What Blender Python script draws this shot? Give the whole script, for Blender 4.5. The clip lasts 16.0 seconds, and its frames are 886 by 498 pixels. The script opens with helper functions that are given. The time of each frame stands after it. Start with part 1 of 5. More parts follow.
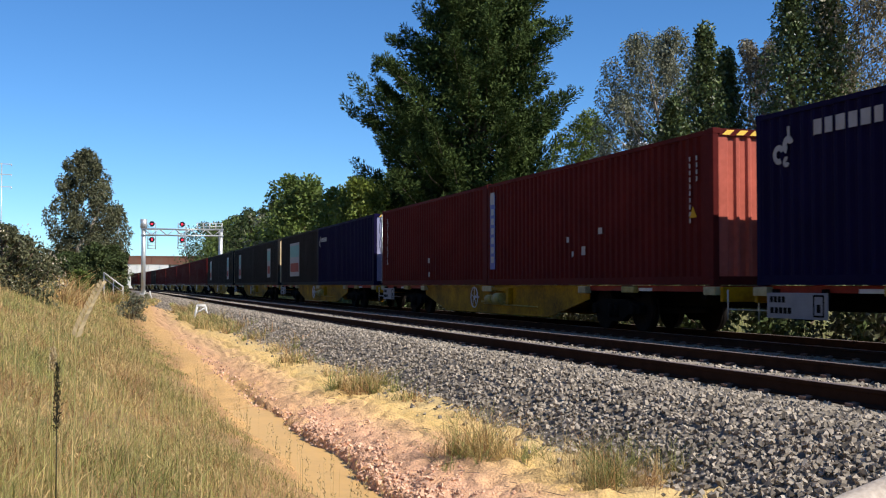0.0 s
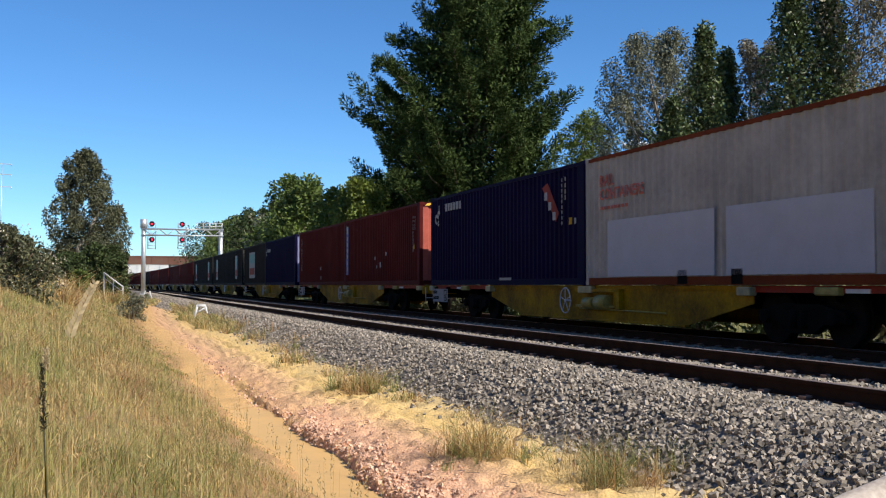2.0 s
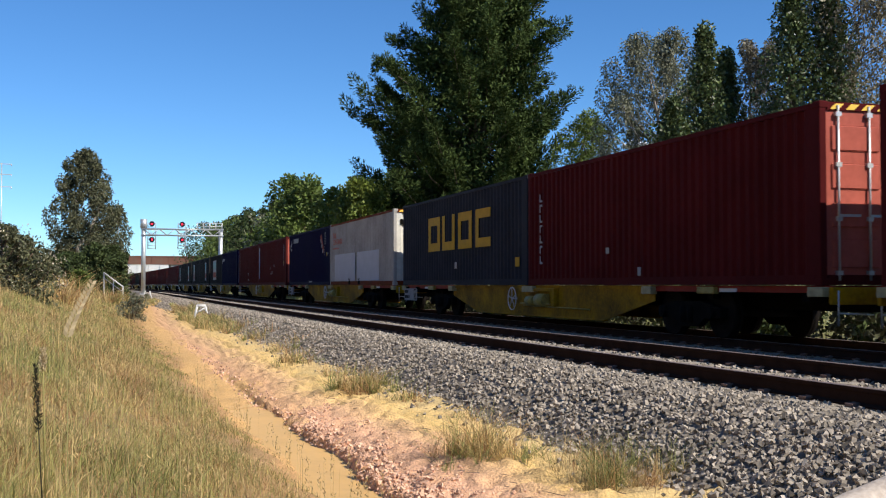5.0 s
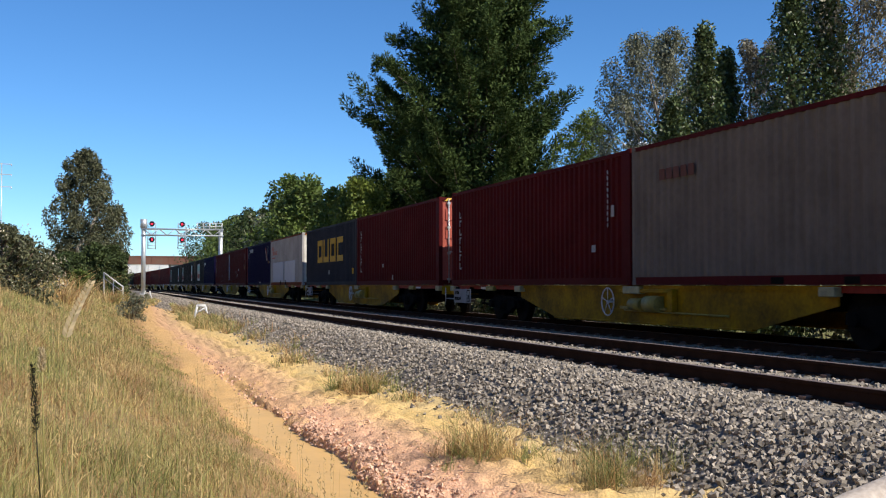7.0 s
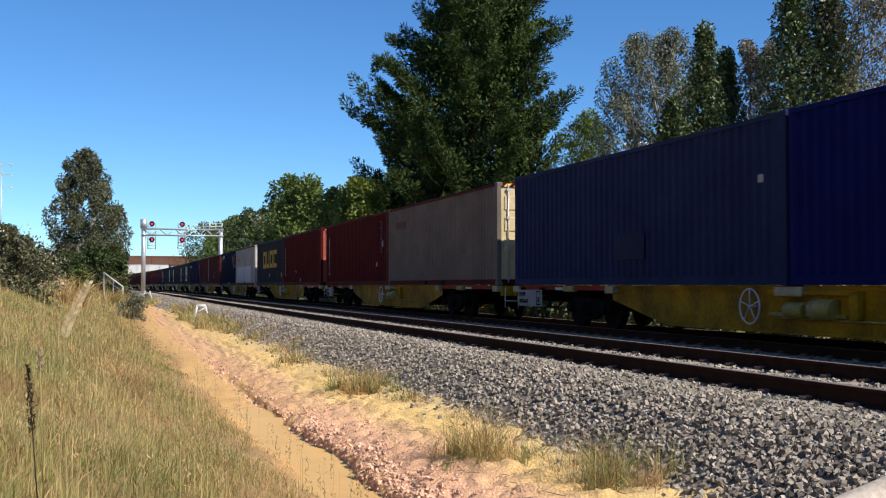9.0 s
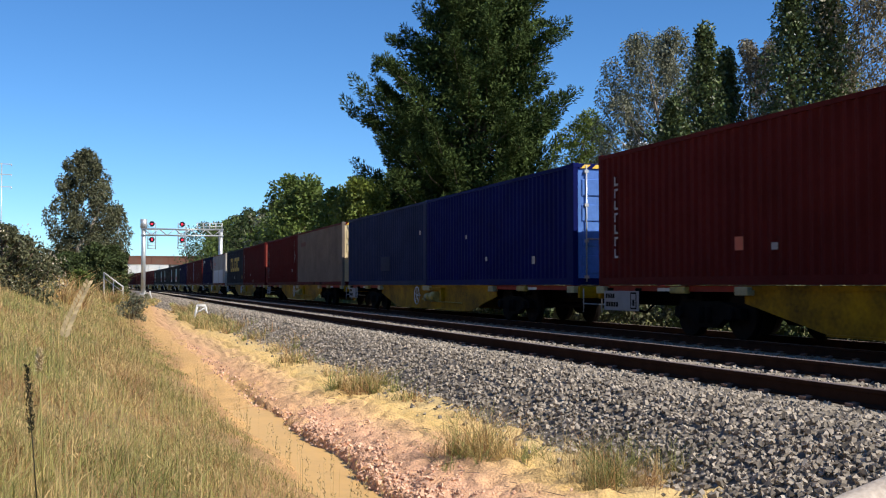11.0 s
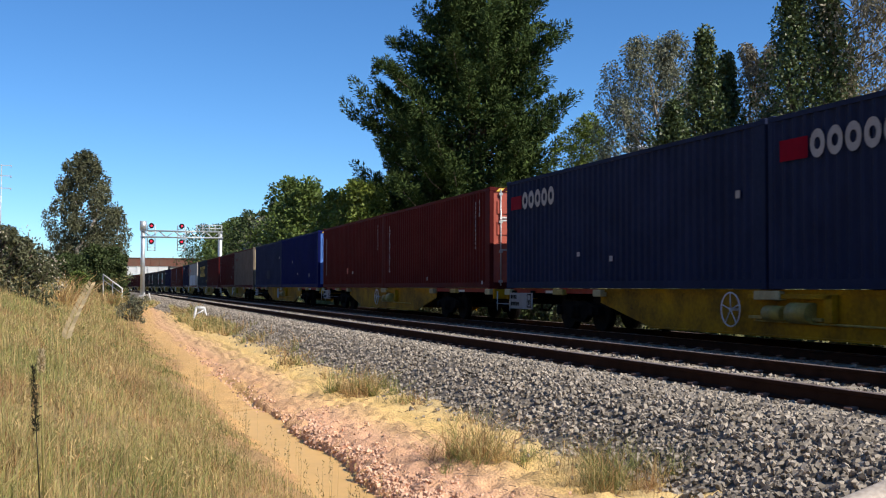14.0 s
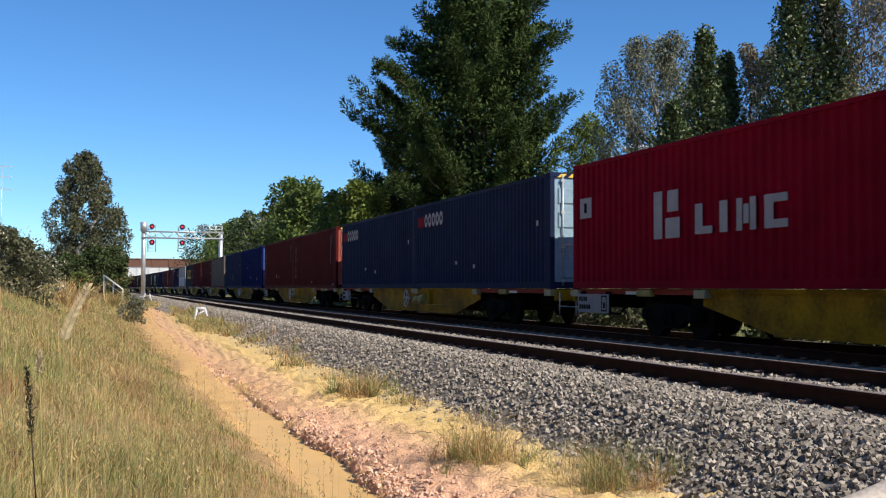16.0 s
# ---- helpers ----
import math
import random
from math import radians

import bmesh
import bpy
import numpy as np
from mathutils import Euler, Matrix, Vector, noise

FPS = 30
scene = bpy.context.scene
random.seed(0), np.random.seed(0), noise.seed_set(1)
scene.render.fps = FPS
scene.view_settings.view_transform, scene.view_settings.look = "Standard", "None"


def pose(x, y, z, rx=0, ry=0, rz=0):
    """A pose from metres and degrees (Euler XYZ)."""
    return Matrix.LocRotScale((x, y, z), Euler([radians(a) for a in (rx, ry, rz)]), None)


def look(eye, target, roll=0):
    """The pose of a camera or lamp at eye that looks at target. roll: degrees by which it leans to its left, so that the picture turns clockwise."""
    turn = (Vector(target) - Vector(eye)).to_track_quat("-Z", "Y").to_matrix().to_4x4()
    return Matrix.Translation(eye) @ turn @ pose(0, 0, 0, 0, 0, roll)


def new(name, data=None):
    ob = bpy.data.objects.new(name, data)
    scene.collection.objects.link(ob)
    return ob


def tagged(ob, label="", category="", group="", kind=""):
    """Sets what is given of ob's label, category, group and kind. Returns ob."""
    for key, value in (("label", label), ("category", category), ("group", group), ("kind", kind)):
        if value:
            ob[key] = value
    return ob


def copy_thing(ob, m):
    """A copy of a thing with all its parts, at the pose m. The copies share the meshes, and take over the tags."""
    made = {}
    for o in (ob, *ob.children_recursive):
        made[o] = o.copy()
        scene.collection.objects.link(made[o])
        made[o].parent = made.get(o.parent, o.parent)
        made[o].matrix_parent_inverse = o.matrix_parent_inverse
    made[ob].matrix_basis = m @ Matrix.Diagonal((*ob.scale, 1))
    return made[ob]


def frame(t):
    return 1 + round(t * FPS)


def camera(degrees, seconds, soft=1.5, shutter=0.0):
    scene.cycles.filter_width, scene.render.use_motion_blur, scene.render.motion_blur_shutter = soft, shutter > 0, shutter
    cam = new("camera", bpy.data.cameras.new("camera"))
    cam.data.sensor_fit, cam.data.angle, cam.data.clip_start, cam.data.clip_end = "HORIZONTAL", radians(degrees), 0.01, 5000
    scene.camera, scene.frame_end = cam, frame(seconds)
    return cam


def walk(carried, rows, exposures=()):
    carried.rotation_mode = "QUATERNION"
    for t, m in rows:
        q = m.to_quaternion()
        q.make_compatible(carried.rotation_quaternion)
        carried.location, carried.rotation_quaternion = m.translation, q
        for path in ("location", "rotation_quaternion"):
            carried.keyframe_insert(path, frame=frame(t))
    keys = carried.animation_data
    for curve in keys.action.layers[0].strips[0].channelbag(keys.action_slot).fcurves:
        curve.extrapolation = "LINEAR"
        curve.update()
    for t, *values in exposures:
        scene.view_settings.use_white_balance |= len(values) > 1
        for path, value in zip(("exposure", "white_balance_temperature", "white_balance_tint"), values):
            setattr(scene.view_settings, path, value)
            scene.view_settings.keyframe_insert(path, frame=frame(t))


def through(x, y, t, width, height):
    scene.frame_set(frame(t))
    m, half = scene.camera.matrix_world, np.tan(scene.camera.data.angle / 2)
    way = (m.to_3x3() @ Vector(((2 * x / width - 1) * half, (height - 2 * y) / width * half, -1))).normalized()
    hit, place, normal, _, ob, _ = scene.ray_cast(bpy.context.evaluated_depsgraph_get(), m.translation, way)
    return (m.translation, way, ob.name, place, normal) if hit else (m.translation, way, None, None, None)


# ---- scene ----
cam = camera(43.51, 16.0, soft=1.15, shutter=0.12)
YAW, TILT, EYE = -17.843, 91.845, 0.87
PX = 0.02916  # degrees for one small step of the tripod head
# the tripod stands still and is nudged a little late in the clip: seconds, sideways, up, roll
NUDGES = [(0, 0, 0, 0), (11.9, 0, 0, 0), (12.5, 0, -0.6, 0.13), (13.0, 1.0, 0.8, 0.26), (13.5, 1.3, 2.8, 0.18), (14.0, 1.0, 5.0, 0.19), (14.5, 0, 5.6, 0.11), (16.0, 0, 5.7, 0.11)]
walk(cam, [(t, pose(0, 0, EYE, TILT + up * PX, 0, YAW - side * PX) @ pose(0, 0, 0, 0, 0, roll)) for t, side, up, roll in NUDGES])

# ---- light ----
SUN = Vector((0.71, -0.87, 1.0)).normalized()
world = bpy.data.worlds.new("sky")
scene.world = world
world.use_nodes = True
wn = world.node_tree.nodes
sky = wn.new("ShaderNodeTexSky")
sky.sky_type = "NISHITA"
sky.sun_disc = False
sky.sun_elevation = math.asin(SUN.z)
sky.sun_rotation = math.atan2(SUN.x, SUN.y)
sky.altitude = 2500
sky.air_density, sky.dust_density, sky.ozone_density = 1.0, 0.0, 3.0
deep = wn.new("ShaderNodeHueSaturation")
deep.inputs["Saturation"].default_value = 1.15
world.node_tree.links.new(sky.outputs[0], deep.inputs["Color"])
tint = wn.new("ShaderNodeMix")
tint.data_type, tint.blend_type = "RGBA", "MULTIPLY"
tint.inputs["Factor"].default_value = 1.0
tint.inputs["B"].default_value = (0.69, 0.91, 1.07, 1)
world.node_tree.links.new(deep.outputs[0], tint.inputs["A"])
world.node_tree.links.new(tint.outputs["Result"], wn["Background"].inputs[0])
wn["Background"].inputs[1].default_value = 0.108
sun = new("sun", bpy.data.lights.new("sun", "SUN"))
sun.data.energy, sun.data.angle, sun.data.color = 5.0, radians(0.53), (1.0, 0.92, 0.80)
sun.matrix_basis = look(SUN * 100, (0, 0, 0))
scene.view_settings.exposure = 0.4


# ---- the line of the track: bending a little to the right, then straight, then to the left beyond the gantry ----
def bend(y):
    b = 0.00013 * y * y if y < 64 else 0.53248 + 0.01664 * (y - 64)
    if y > 150:
        b -= 0.00018 * (min(y, 300) - 150) ** 2 + 0.054 * max(0, y - 300)
    return b


def on_line(u, y, z=0.0):
    return Vector((u + bend(y), y, z))


def heading(y):
    return -math.degrees(math.atan(0.00026 * min(y, 64) - 0.00036 * max(0, min(y, 300) - 150)))


LEFT_RAIL, RIGHT_RAIL = 6.30, 7.97          # the empty track
TRAIN_MID, TRAIN_Z = 12.07, -0.12           # the train's track lies a little lower
BOX_L, BOX_W, BOX_H = 12.192, 2.438, 2.896
DECK = 0.975
PITCH = 2 * BOX_L + 0.08 + 1.367


def train_front(n, t):
    """How far along the line the front of wagon n is at t seconds."""
    return 42.198 + 9.504 * t + 0.041 * t * t - n * PITCH


# ---- materials ----
def material(name, color, rough=0.7, metal=0.0, vary=0.25, scale=6.0, fine=60.0, bump=0.0, island=0.0, dark=None, spec=0.5, thing=0.0):
    m = bpy.data.materials.new(name)
    m.use_nodes = True
    nt = m.node_tree
    n, l = nt.nodes, nt.links
    b = n["Principled BSDF"]
    b.inputs["Roughness"].default_value, b.inputs["Metallic"].default_value = rough, metal
    b.inputs["Specular IOR Level"].default_value = spec
    co = n.new("ShaderNodeTexCoord")
    big = n.new("ShaderNodeTexNoise")
    big.inputs["Scale"].default_value, big.inputs["Detail"].default_value = scale, 5
    small = n.new("ShaderNodeTexNoise")
    small.inputs["Scale"].default_value, small.inputs["Detail"].default_value = fine, 3
    l.new(co.outputs["Object"], big.inputs["Vector"])
    l.new(co.outputs["Object"], small.inputs["Vector"])
    mix = n.new("ShaderNodeMix")
    mix.data_type = "RGBA"
    c2 = dark or tuple(c * (1 - vary) for c in color)
    c1 = tuple(min(1, c * (1 + vary * 0.6)) for c in color)
    mix.inputs["A"].default_value, mix.inputs["B"].default_value = (*c1, 1), (*c2, 1)
    add = n.new("ShaderNodeMath")
    add.operation = "MULTIPLY_ADD"
    l.new(small.outputs["Fac"], add.inputs[0])
    add.inputs[1].default_value = 0.45
    l.new(big.outputs["Fac"], add.inputs[2])
    ramp = n.new("ShaderNodeMapRange")
    ramp.inputs["From Min"].default_value, ramp.inputs["From Max"].default_value = 0.45, 1.0
    l.new(add.outputs[0], ramp.inputs["Value"])
    l.new(ramp.outputs[0], mix.inputs["Factor"])
    out = mix.outputs["Result"]
    if island or thing:
        hsv = n.new("ShaderNodeHueSaturation")
        rnd = n.new("ShaderNodeNewGeometry") if island else n.new("ShaderNodeObjectInfo")
        mr = n.new("ShaderNodeMapRange")
        k = island or thing
        mr.inputs["To Min"].default_value, mr.inputs["To Max"].default_value = 1 - k, 1 + k
        l.new(rnd.outputs["Random Per Island" if island else "Random"], mr.inputs["Value"])
        l.new(mr.outputs[0], hsv.inputs["Value"])
        l.new(out, hsv.inputs["Color"])
        out = hsv.outputs["Color"]
    l.new(out, b.inputs["Base Color"])
    if bump:
        bp = n.new("ShaderNodeBump")
        bp.inputs["Strength"].default_value, bp.inputs["Distance"].default_value = 0.6, bump
        l.new(add.outputs[0], bp.inputs["Height"])
        l.new(bp.outputs[0], b.inputs["Normal"])
    return m


def leaf_material(name, color, through=0.35, rough=0.55, vary=0.45, spec=0.4):
    m = material(name, color, rough, 0, 0.3, 0.5, 3.0, island=vary, spec=spec)
    n, l = m.node_tree.nodes, m.node_tree.links
    b = n["Principled BSDF"]
    tr = n.new("ShaderNodeBsdfTranslucent")
    src = b.inputs["Base Color"].links[0].from_socket
    l.new(src, tr.inputs["Color"])
    mx = n.new("ShaderNodeMixShader")
    mx.inputs[0].default_value = through
    l.new(b.outputs[0], mx.inputs[1])
    l.new(tr.outputs[0], mx.inputs[2])
    l.new(mx.outputs[0], n["Material Output"].inputs["Surface"])
    return m


PAINT = {}


def paint(name, color, rough=0.65):
    """Container paint: faded, streaked and a little rusty."""
    if name not in PAINT:
        m = material("paint_" + name, color, rough, 0.0, 0.28, 0.8, 9.0, 0.0, spec=0.03)
        n, l = m.node_tree.nodes, m.node_tree.links
        b = n["Principled BSDF"]
        co = n.new("ShaderNodeTexCoord")
        mp = n.new("ShaderNodeMapping")
        mp.inputs["Scale"].default_value = (3, 5, 0.35)
        st = n.new("ShaderNodeTexNoise")
        st.inputs["Scale"].default_value, st.inputs["Detail"].default_value = 2.5, 6
        l.new(co.outputs["Object"], mp.inputs[0])
        l.new(mp.outputs[0], st.inputs["Vector"])
        rr = n.new("ShaderNodeMapRange")
        rr.inputs["From Min"].default_value, rr.inputs["From Max"].default_value, rr.inputs["To Max"].default_value = 0.56, 0.8, 0.55
        l.new(st.outputs["Fac"], rr.inputs["Value"])
        mix = n.new("ShaderNodeMix")
        mix.data_type = "RGBA"
        l.new(rr.outputs[0], mix.inputs["Factor"])
        l.new(b.inputs["Base Color"].links[0].from_socket, mix.inputs["A"])
        mix.inputs["B"].default_value = (color[0] * 0.62 + 0.006, color[1] * 0.6 + 0.003, color[2] * 0.6 + 0.002, 1)
        l.new(mix.outputs["Result"], b.inputs["Base Color"])
        PAINT[name] = m
    return PAINT[name]


M_YELLOW = material("yellow_wagon_paint", (0.35, 0.195, 0.003), 0.7, 0, 0.45, 1.2, 14, 0.0, dark=(0.07, 0.04, 0.008), spec=0.1)
M_BLACK = material("grimy_black_steel", (0.010, 0.009, 0.008), 0.95, 0.0, 0.4, 4, 40, 0.004, spec=0.04)
M_STEEL = material("galvanised_steel", (0.55, 0.57, 0.58), 0.45, 0.6, 0.15, 3, 30)
M_WHITE = material("dirty_white_paint", (0.60, 0.60, 0.60), 0.55, 0, 0.2, 3, 30)
M_REDBAR = material("red_frame_paint", (0.24, 0.03, 0.02), 0.6, 0, 0.3, 3, 30, spec=0.1)
M_RAIL = material("rusty_rail_steel", (0.038, 0.019, 0.013), 0.95, 0.0, 0.4, 5, 70, 0.002, spec=0.06)
M_RAILTOP = material("worn_rail_head", (0.22, 0.17, 0.15), 0.55, 0.2, 0.3, 5, 60, spec=0.3)
M_CONCRETE = material("sleeper_concrete", (0.29, 0.25, 0.20), 0.9, 0, 0.3, 4, 50, 0.004, thing=0.12)
M_CLIP = material("rusty_clip", (0.20, 0.12, 0.09), 0.8, 0.3, 0.4, 20, 90)
M_STONE = material("crushed_ballast", (0.300, 0.262, 0.218), 0.95, 0, 0.35, 3, 50, 0.004, island=0.5, spec=0.12)
M_STONE_ONE = material("ballast_piece", (0.300, 0.262, 0.218), 0.95, 0, 0.35, 3, 50, 0.004, thing=0.45, spec=0.15)
# Darker than the stones: shade in the gaps between them is put into the colour.
M_BED = material("ballast_bed", (0.190, 0.165, 0.138), 0.95, 0, 0.5, 9, 34, 0.004, spec=0.1)
M_CLOD = material("red_clay_clods", (0.64, 0.40, 0.275), 0.95, 0, 0.25, 6, 50, 0.004, island=0.3)
M_WATER = material("muddy_water", (0.62, 0.385, 0.145), 0.55, 0, 0.12, 1.2, 8, 0.0, spec=0.2)
M_BARK = material("rough_bark", (0.13, 0.095, 0.07), 0.9, 0, 0.4, 5, 40, 0.01)
M_PALEBARK = material("smooth_gum_bark", (0.36, 0.31, 0.26), 0.8, 0, 0.35, 4, 30, 0.004)
M_LOG = material("weathered_timber", (0.50, 0.44, 0.38), 0.9, 0, 0.5, 9, 70, 0.005, dark=(0.20, 0.16, 0.13))
M_PINE = leaf_material("pine_needles", (0.052, 0.077, 0.023), 0.02, 0.75, 0.45, spec=0.06)
M_GUM = leaf_material("gum_leaves", (0.175, 0.18, 0.118), 0.2, 0.5, 0.5, spec=0.2)
M_GUMDARK = leaf_material("dark_gum_leaves", (0.098, 0.102, 0.054), 0.12, 0.55, 0.5, spec=0.2)
M_GUMDRY = leaf_material("brownish_gum_leaves", (0.20, 0.172, 0.11), 0.25, 0.55, 0.45)
M_POPLAR = leaf_material("poplar_leaves", (0.088, 0.118, 0.042), 0.18, 0.42, 0.6, spec=0.35)
M_GREEN = leaf_material("broadleaf_leaves", (0.105, 0.145, 0.036), 0.2, 0.5, 0.45, spec=0.15)
M_LIME = leaf_material("yellow_green_leaves", (0.135, 0.170, 0.034), 0.22, 0.5, 0.4, spec=0.15)
M_DARKGREEN = leaf_material("dark_leaves", (0.058, 0.080, 0.030), 0.12, 0.55, 0.45, spec=0.12)
M_STRAW = leaf_material("dry_grass", (0.52, 0.385, 0.175), 0.3, 0.7, 0.4)
M_GRASS = leaf_material("summer_grass", (0.375, 0.345, 0.125), 0.35, 0.65, 0.45)
M_FRESH = leaf_material("green_grass", (0.25, 0.26, 0.085), 0.35, 0.6, 0.45)
M_THATCH = leaf_material("brown_thatch", (0.40, 0.235, 0.105), 0.2, 0.8, 0.4)
M_SEED = leaf_material("pale_seed_head", (0.52, 0.42, 0.25), 0.3, 0.7, 0.3)
M_DARKSEED = leaf_material("dark_seed_head", (0.026, 0.025, 0.010), 0.2, 0.7, 0.5)
M_FLOWER = leaf_material("pale_blossom", (0.58, 0.52, 0.40), 0.3, 0.7, 0.3)
M_RUST = material("rusty_girder", (0.12, 0.045, 0.032), 0.85, 0.0, 0.5, 0.5, 6, 0.0, dark=(0.15, 0.10, 0.075), spec=0.15)
M_PALE = material("pale_concrete", (0.36, 0.36, 0.36), 0.9, 0, 0.15, 0.6, 8)
M_SIGNAL = material("signal_black", (0.02, 0.02, 0.02), 0.5)


def glow(name, color, strength):
    m = bpy.data.materials.new(name)
    m.use_nodes = True
    b = m.node_tree.nodes["Principled BSDF"]
    b.inputs["Base Color"].default_value = (*color, 1)
    b.inputs["Emission Color"].default_value = (*color, 1)
    b.inputs["Emission Strength"].default_value = strength
    return m


M_LAMP = glow("lit_red_lens", (1.0, 0.03, 0.06), 2.2)


# ---- mesh helpers ----
def box(bm, x0, x1, y0, y1, z0, z1, bevel=0.0):
    v = [bm.verts.new((x, y, z)) for z in (z0, z1) for y in (y0, y1) for x in (x0, x1)]
    fs = [bm.faces.new([v[i] for i in q]) for q in ((0, 2, 3, 1), (4, 5, 7, 6), (0, 1, 5, 4), (2, 6, 7, 3), (0, 4, 6, 2), (1, 3, 7, 5))]
    if bevel:
        es = list({e for f in fs for e in f.edges})
        bmesh.ops.bevel(bm, geom=es, offset=bevel, segments=1, affect="EDGES")
    return v


def tube(bm, p0, p1, r0, r1=None, seg=10, caps=True):
    p0, p1 = Vector(p0), Vector(p1)
    r1 = r0 if r1 is None else r1
    q = (p1 - p0).to_track_quat("Z", "Y")
    rings = []
    for p, r in ((p0, r0), (p1, r1)):
        rings.append([bm.verts.new(p + q @ Vector((r * math.cos(a), r * math.sin(a), 0))) for a in [2 * math.pi * i / seg for i in range(seg)]])
    for i in range(seg):
        f = bm.faces.new((rings[0][i], rings[0][(i + 1) % seg], rings[1][(i + 1) % seg], rings[1][i]))
        f.smooth = True
    if caps:
        bm.faces.new(rings[0][::-1])
        bm.faces.new(rings[1])


def ring(bm, mid, axis, radius, thick, seg=24, sides=6):
    """A torus round the axis."""
    q = Vector(axis).to_track_quat("Z", "Y")
    grid = []
    for i in range(seg):
        a = 2 * math.pi * i / seg
        row = []
        for j in range(sides):
            b = 2 * math.pi * j / sides
            r = radius + thick * math.cos(b)
            row.append(bm.verts.new(Vector(mid) + q @ Vector((r * math.cos(a), r * math.sin(a), thick * math.sin(b)))))
        grid.append(row)
    for i in range(seg):
        for j in range(sides):
            f = bm.faces.new((grid[i][j], grid[(i + 1) % seg][j], grid[(i + 1) % seg][(j + 1) % sides], grid[i][(j + 1) % sides]))
            f.smooth = True


def prism(bm, outline, x0, x1):
    """A plate with the outline in y and z, from x0 to x1."""
    a = [bm.verts.new((x0, y, z)) for y, z in outline]
    b = [bm.verts.new((x1, y, z)) for y, z in outline]
    bm.faces.new(a)
    bm.faces.new(b[::-1])
    for i in range(len(a)):
        j = (i + 1) % len(a)
        bm.faces.new((a[j], a[i], b[i], b[j]))


def finish(name, bm, mat):
    bmesh.ops.recalc_face_normals(bm, faces=bm.faces)
    me = bpy.data.meshes.new(name)
    bm.to_mesh(me)
    bm.free()
    me.materials.append(mat)
    return me


def part(name, bm, mat, parent=None, label=""):
    ob = new(name, finish(name, bm, mat) if isinstance(bm, bmesh.types.BMesh) else bm)
    if parent:
        ob.parent = parent
    if label:
        tagged(ob, label)
    return ob


def thing(name, label, category, group="", kind="", m=None):
    e = new(name)
    e.empty_display_size = 0.2
    if m:
        e.matrix_basis = m
    return tagged(e, label, category, group, kind)


def mesh_np(name, verts, faces, mat, smooth=False):
    """A mesh from arrays; all faces have the same number of corners."""
    verts, faces = np.asarray(verts, np.float32), np.asarray(faces, np.int32)
    k = faces.shape[1]
    me = bpy.data.meshes.new(name)
    me.vertices.add(len(verts))
    me.vertices.foreach_set("co", verts.ravel())
    me.loops.add(faces.size)
    me.loops.foreach_set("vertex_index", faces.ravel())
    me.polygons.add(len(faces))
    me.polygons.foreach_set("loop_start", np.arange(len(faces), dtype=np.int32) * k)
    me.polygons.foreach_set("use_smooth", np.full(len(faces), smooth))
    me.update(calc_edges=True)
    me.validate()
    me.materials.append(mat)
    return me


# ---- the ground, one sheet ----
# The hill beyond u -8 is unseen, added to block low sky light from the train.
PROFILE_U = [-900, -60, -36, -22, -14, -8, -6, -4, -2, -1, 0, 0.6, 1.2, 1.65, 1.9, 2.1, 2.43, 2.49, 2.62, 3.1, 3.6, 4.4, 5.0, 15.2, 16.5, 19, 24, 60, 900]
PROFILE_Z = [18, 16.5, 14.5, 9.5, 5.0, 2.3, 1.8, 1.3, 0.62, 0.22, -0.20, -0.47, -0.66, -0.84, -1.00, -1.08, -1.07, -0.91, -0.845, -0.765, -0.70, -0.67, -0.70, -0.70, -0.62, -0.35, 0.0, 1.0, 6]


def ground_z(u, y):
    if u < 6:
        u -= min(max(y - 45, 0) * 0.03, 2.6)
        if 1.0 < u < 4.0:
            w = min(1, (u - 1.0) / 0.8, (4.0 - u) / 0.8)
            u -= 0.07 * w
            u += w * (0.10 * noise.noise(Vector((0.3, y * 0.55, 0))) + 0.07 * noise.noise(Vector((7.3, y * 1.7, 0))) + 0.05 * noise.noise(Vector((2.1, y * 4, 0))) + 0.04 * noise.noise(Vector((4.1, y * 10, 0))))
    z = float(np.interp(u, PROFILE_U, PROFILE_Z))
    # the added hill sinks again further along
    if u < -8 and y > 90:
        z = 2.3 + (z - 2.3) * max(0.1, 1 - (y - 90) / 60)
    if 1.2 < u < 3.0:  # the ditch runs out further along
        z = max(z, -1.09 + 0.29 * min(1, max(0, (y - 13) / 14)))
    return z


def rough_z(u, y):
    z = ground_z(u, y)
    if -12 < u < 5.5 and 2 < y < 80:
        p = Vector((u, y, 0))
        z += 0.07 * noise.noise(p * 0.8) + 0.035 * noise.noise(p * 2.7)
        if 2.45 < u < 4.6:
            z += 0.05 * noise.noise(p * 5) + 0.035 * noise.noise(p * 11) - 0.045 * max(0, 1 - 7 * abs(noise.noise(p * 2.6)))
        if 1.5 < u < 2.7:
            z += 0.03 * noise.noise(p * 6)
    return z


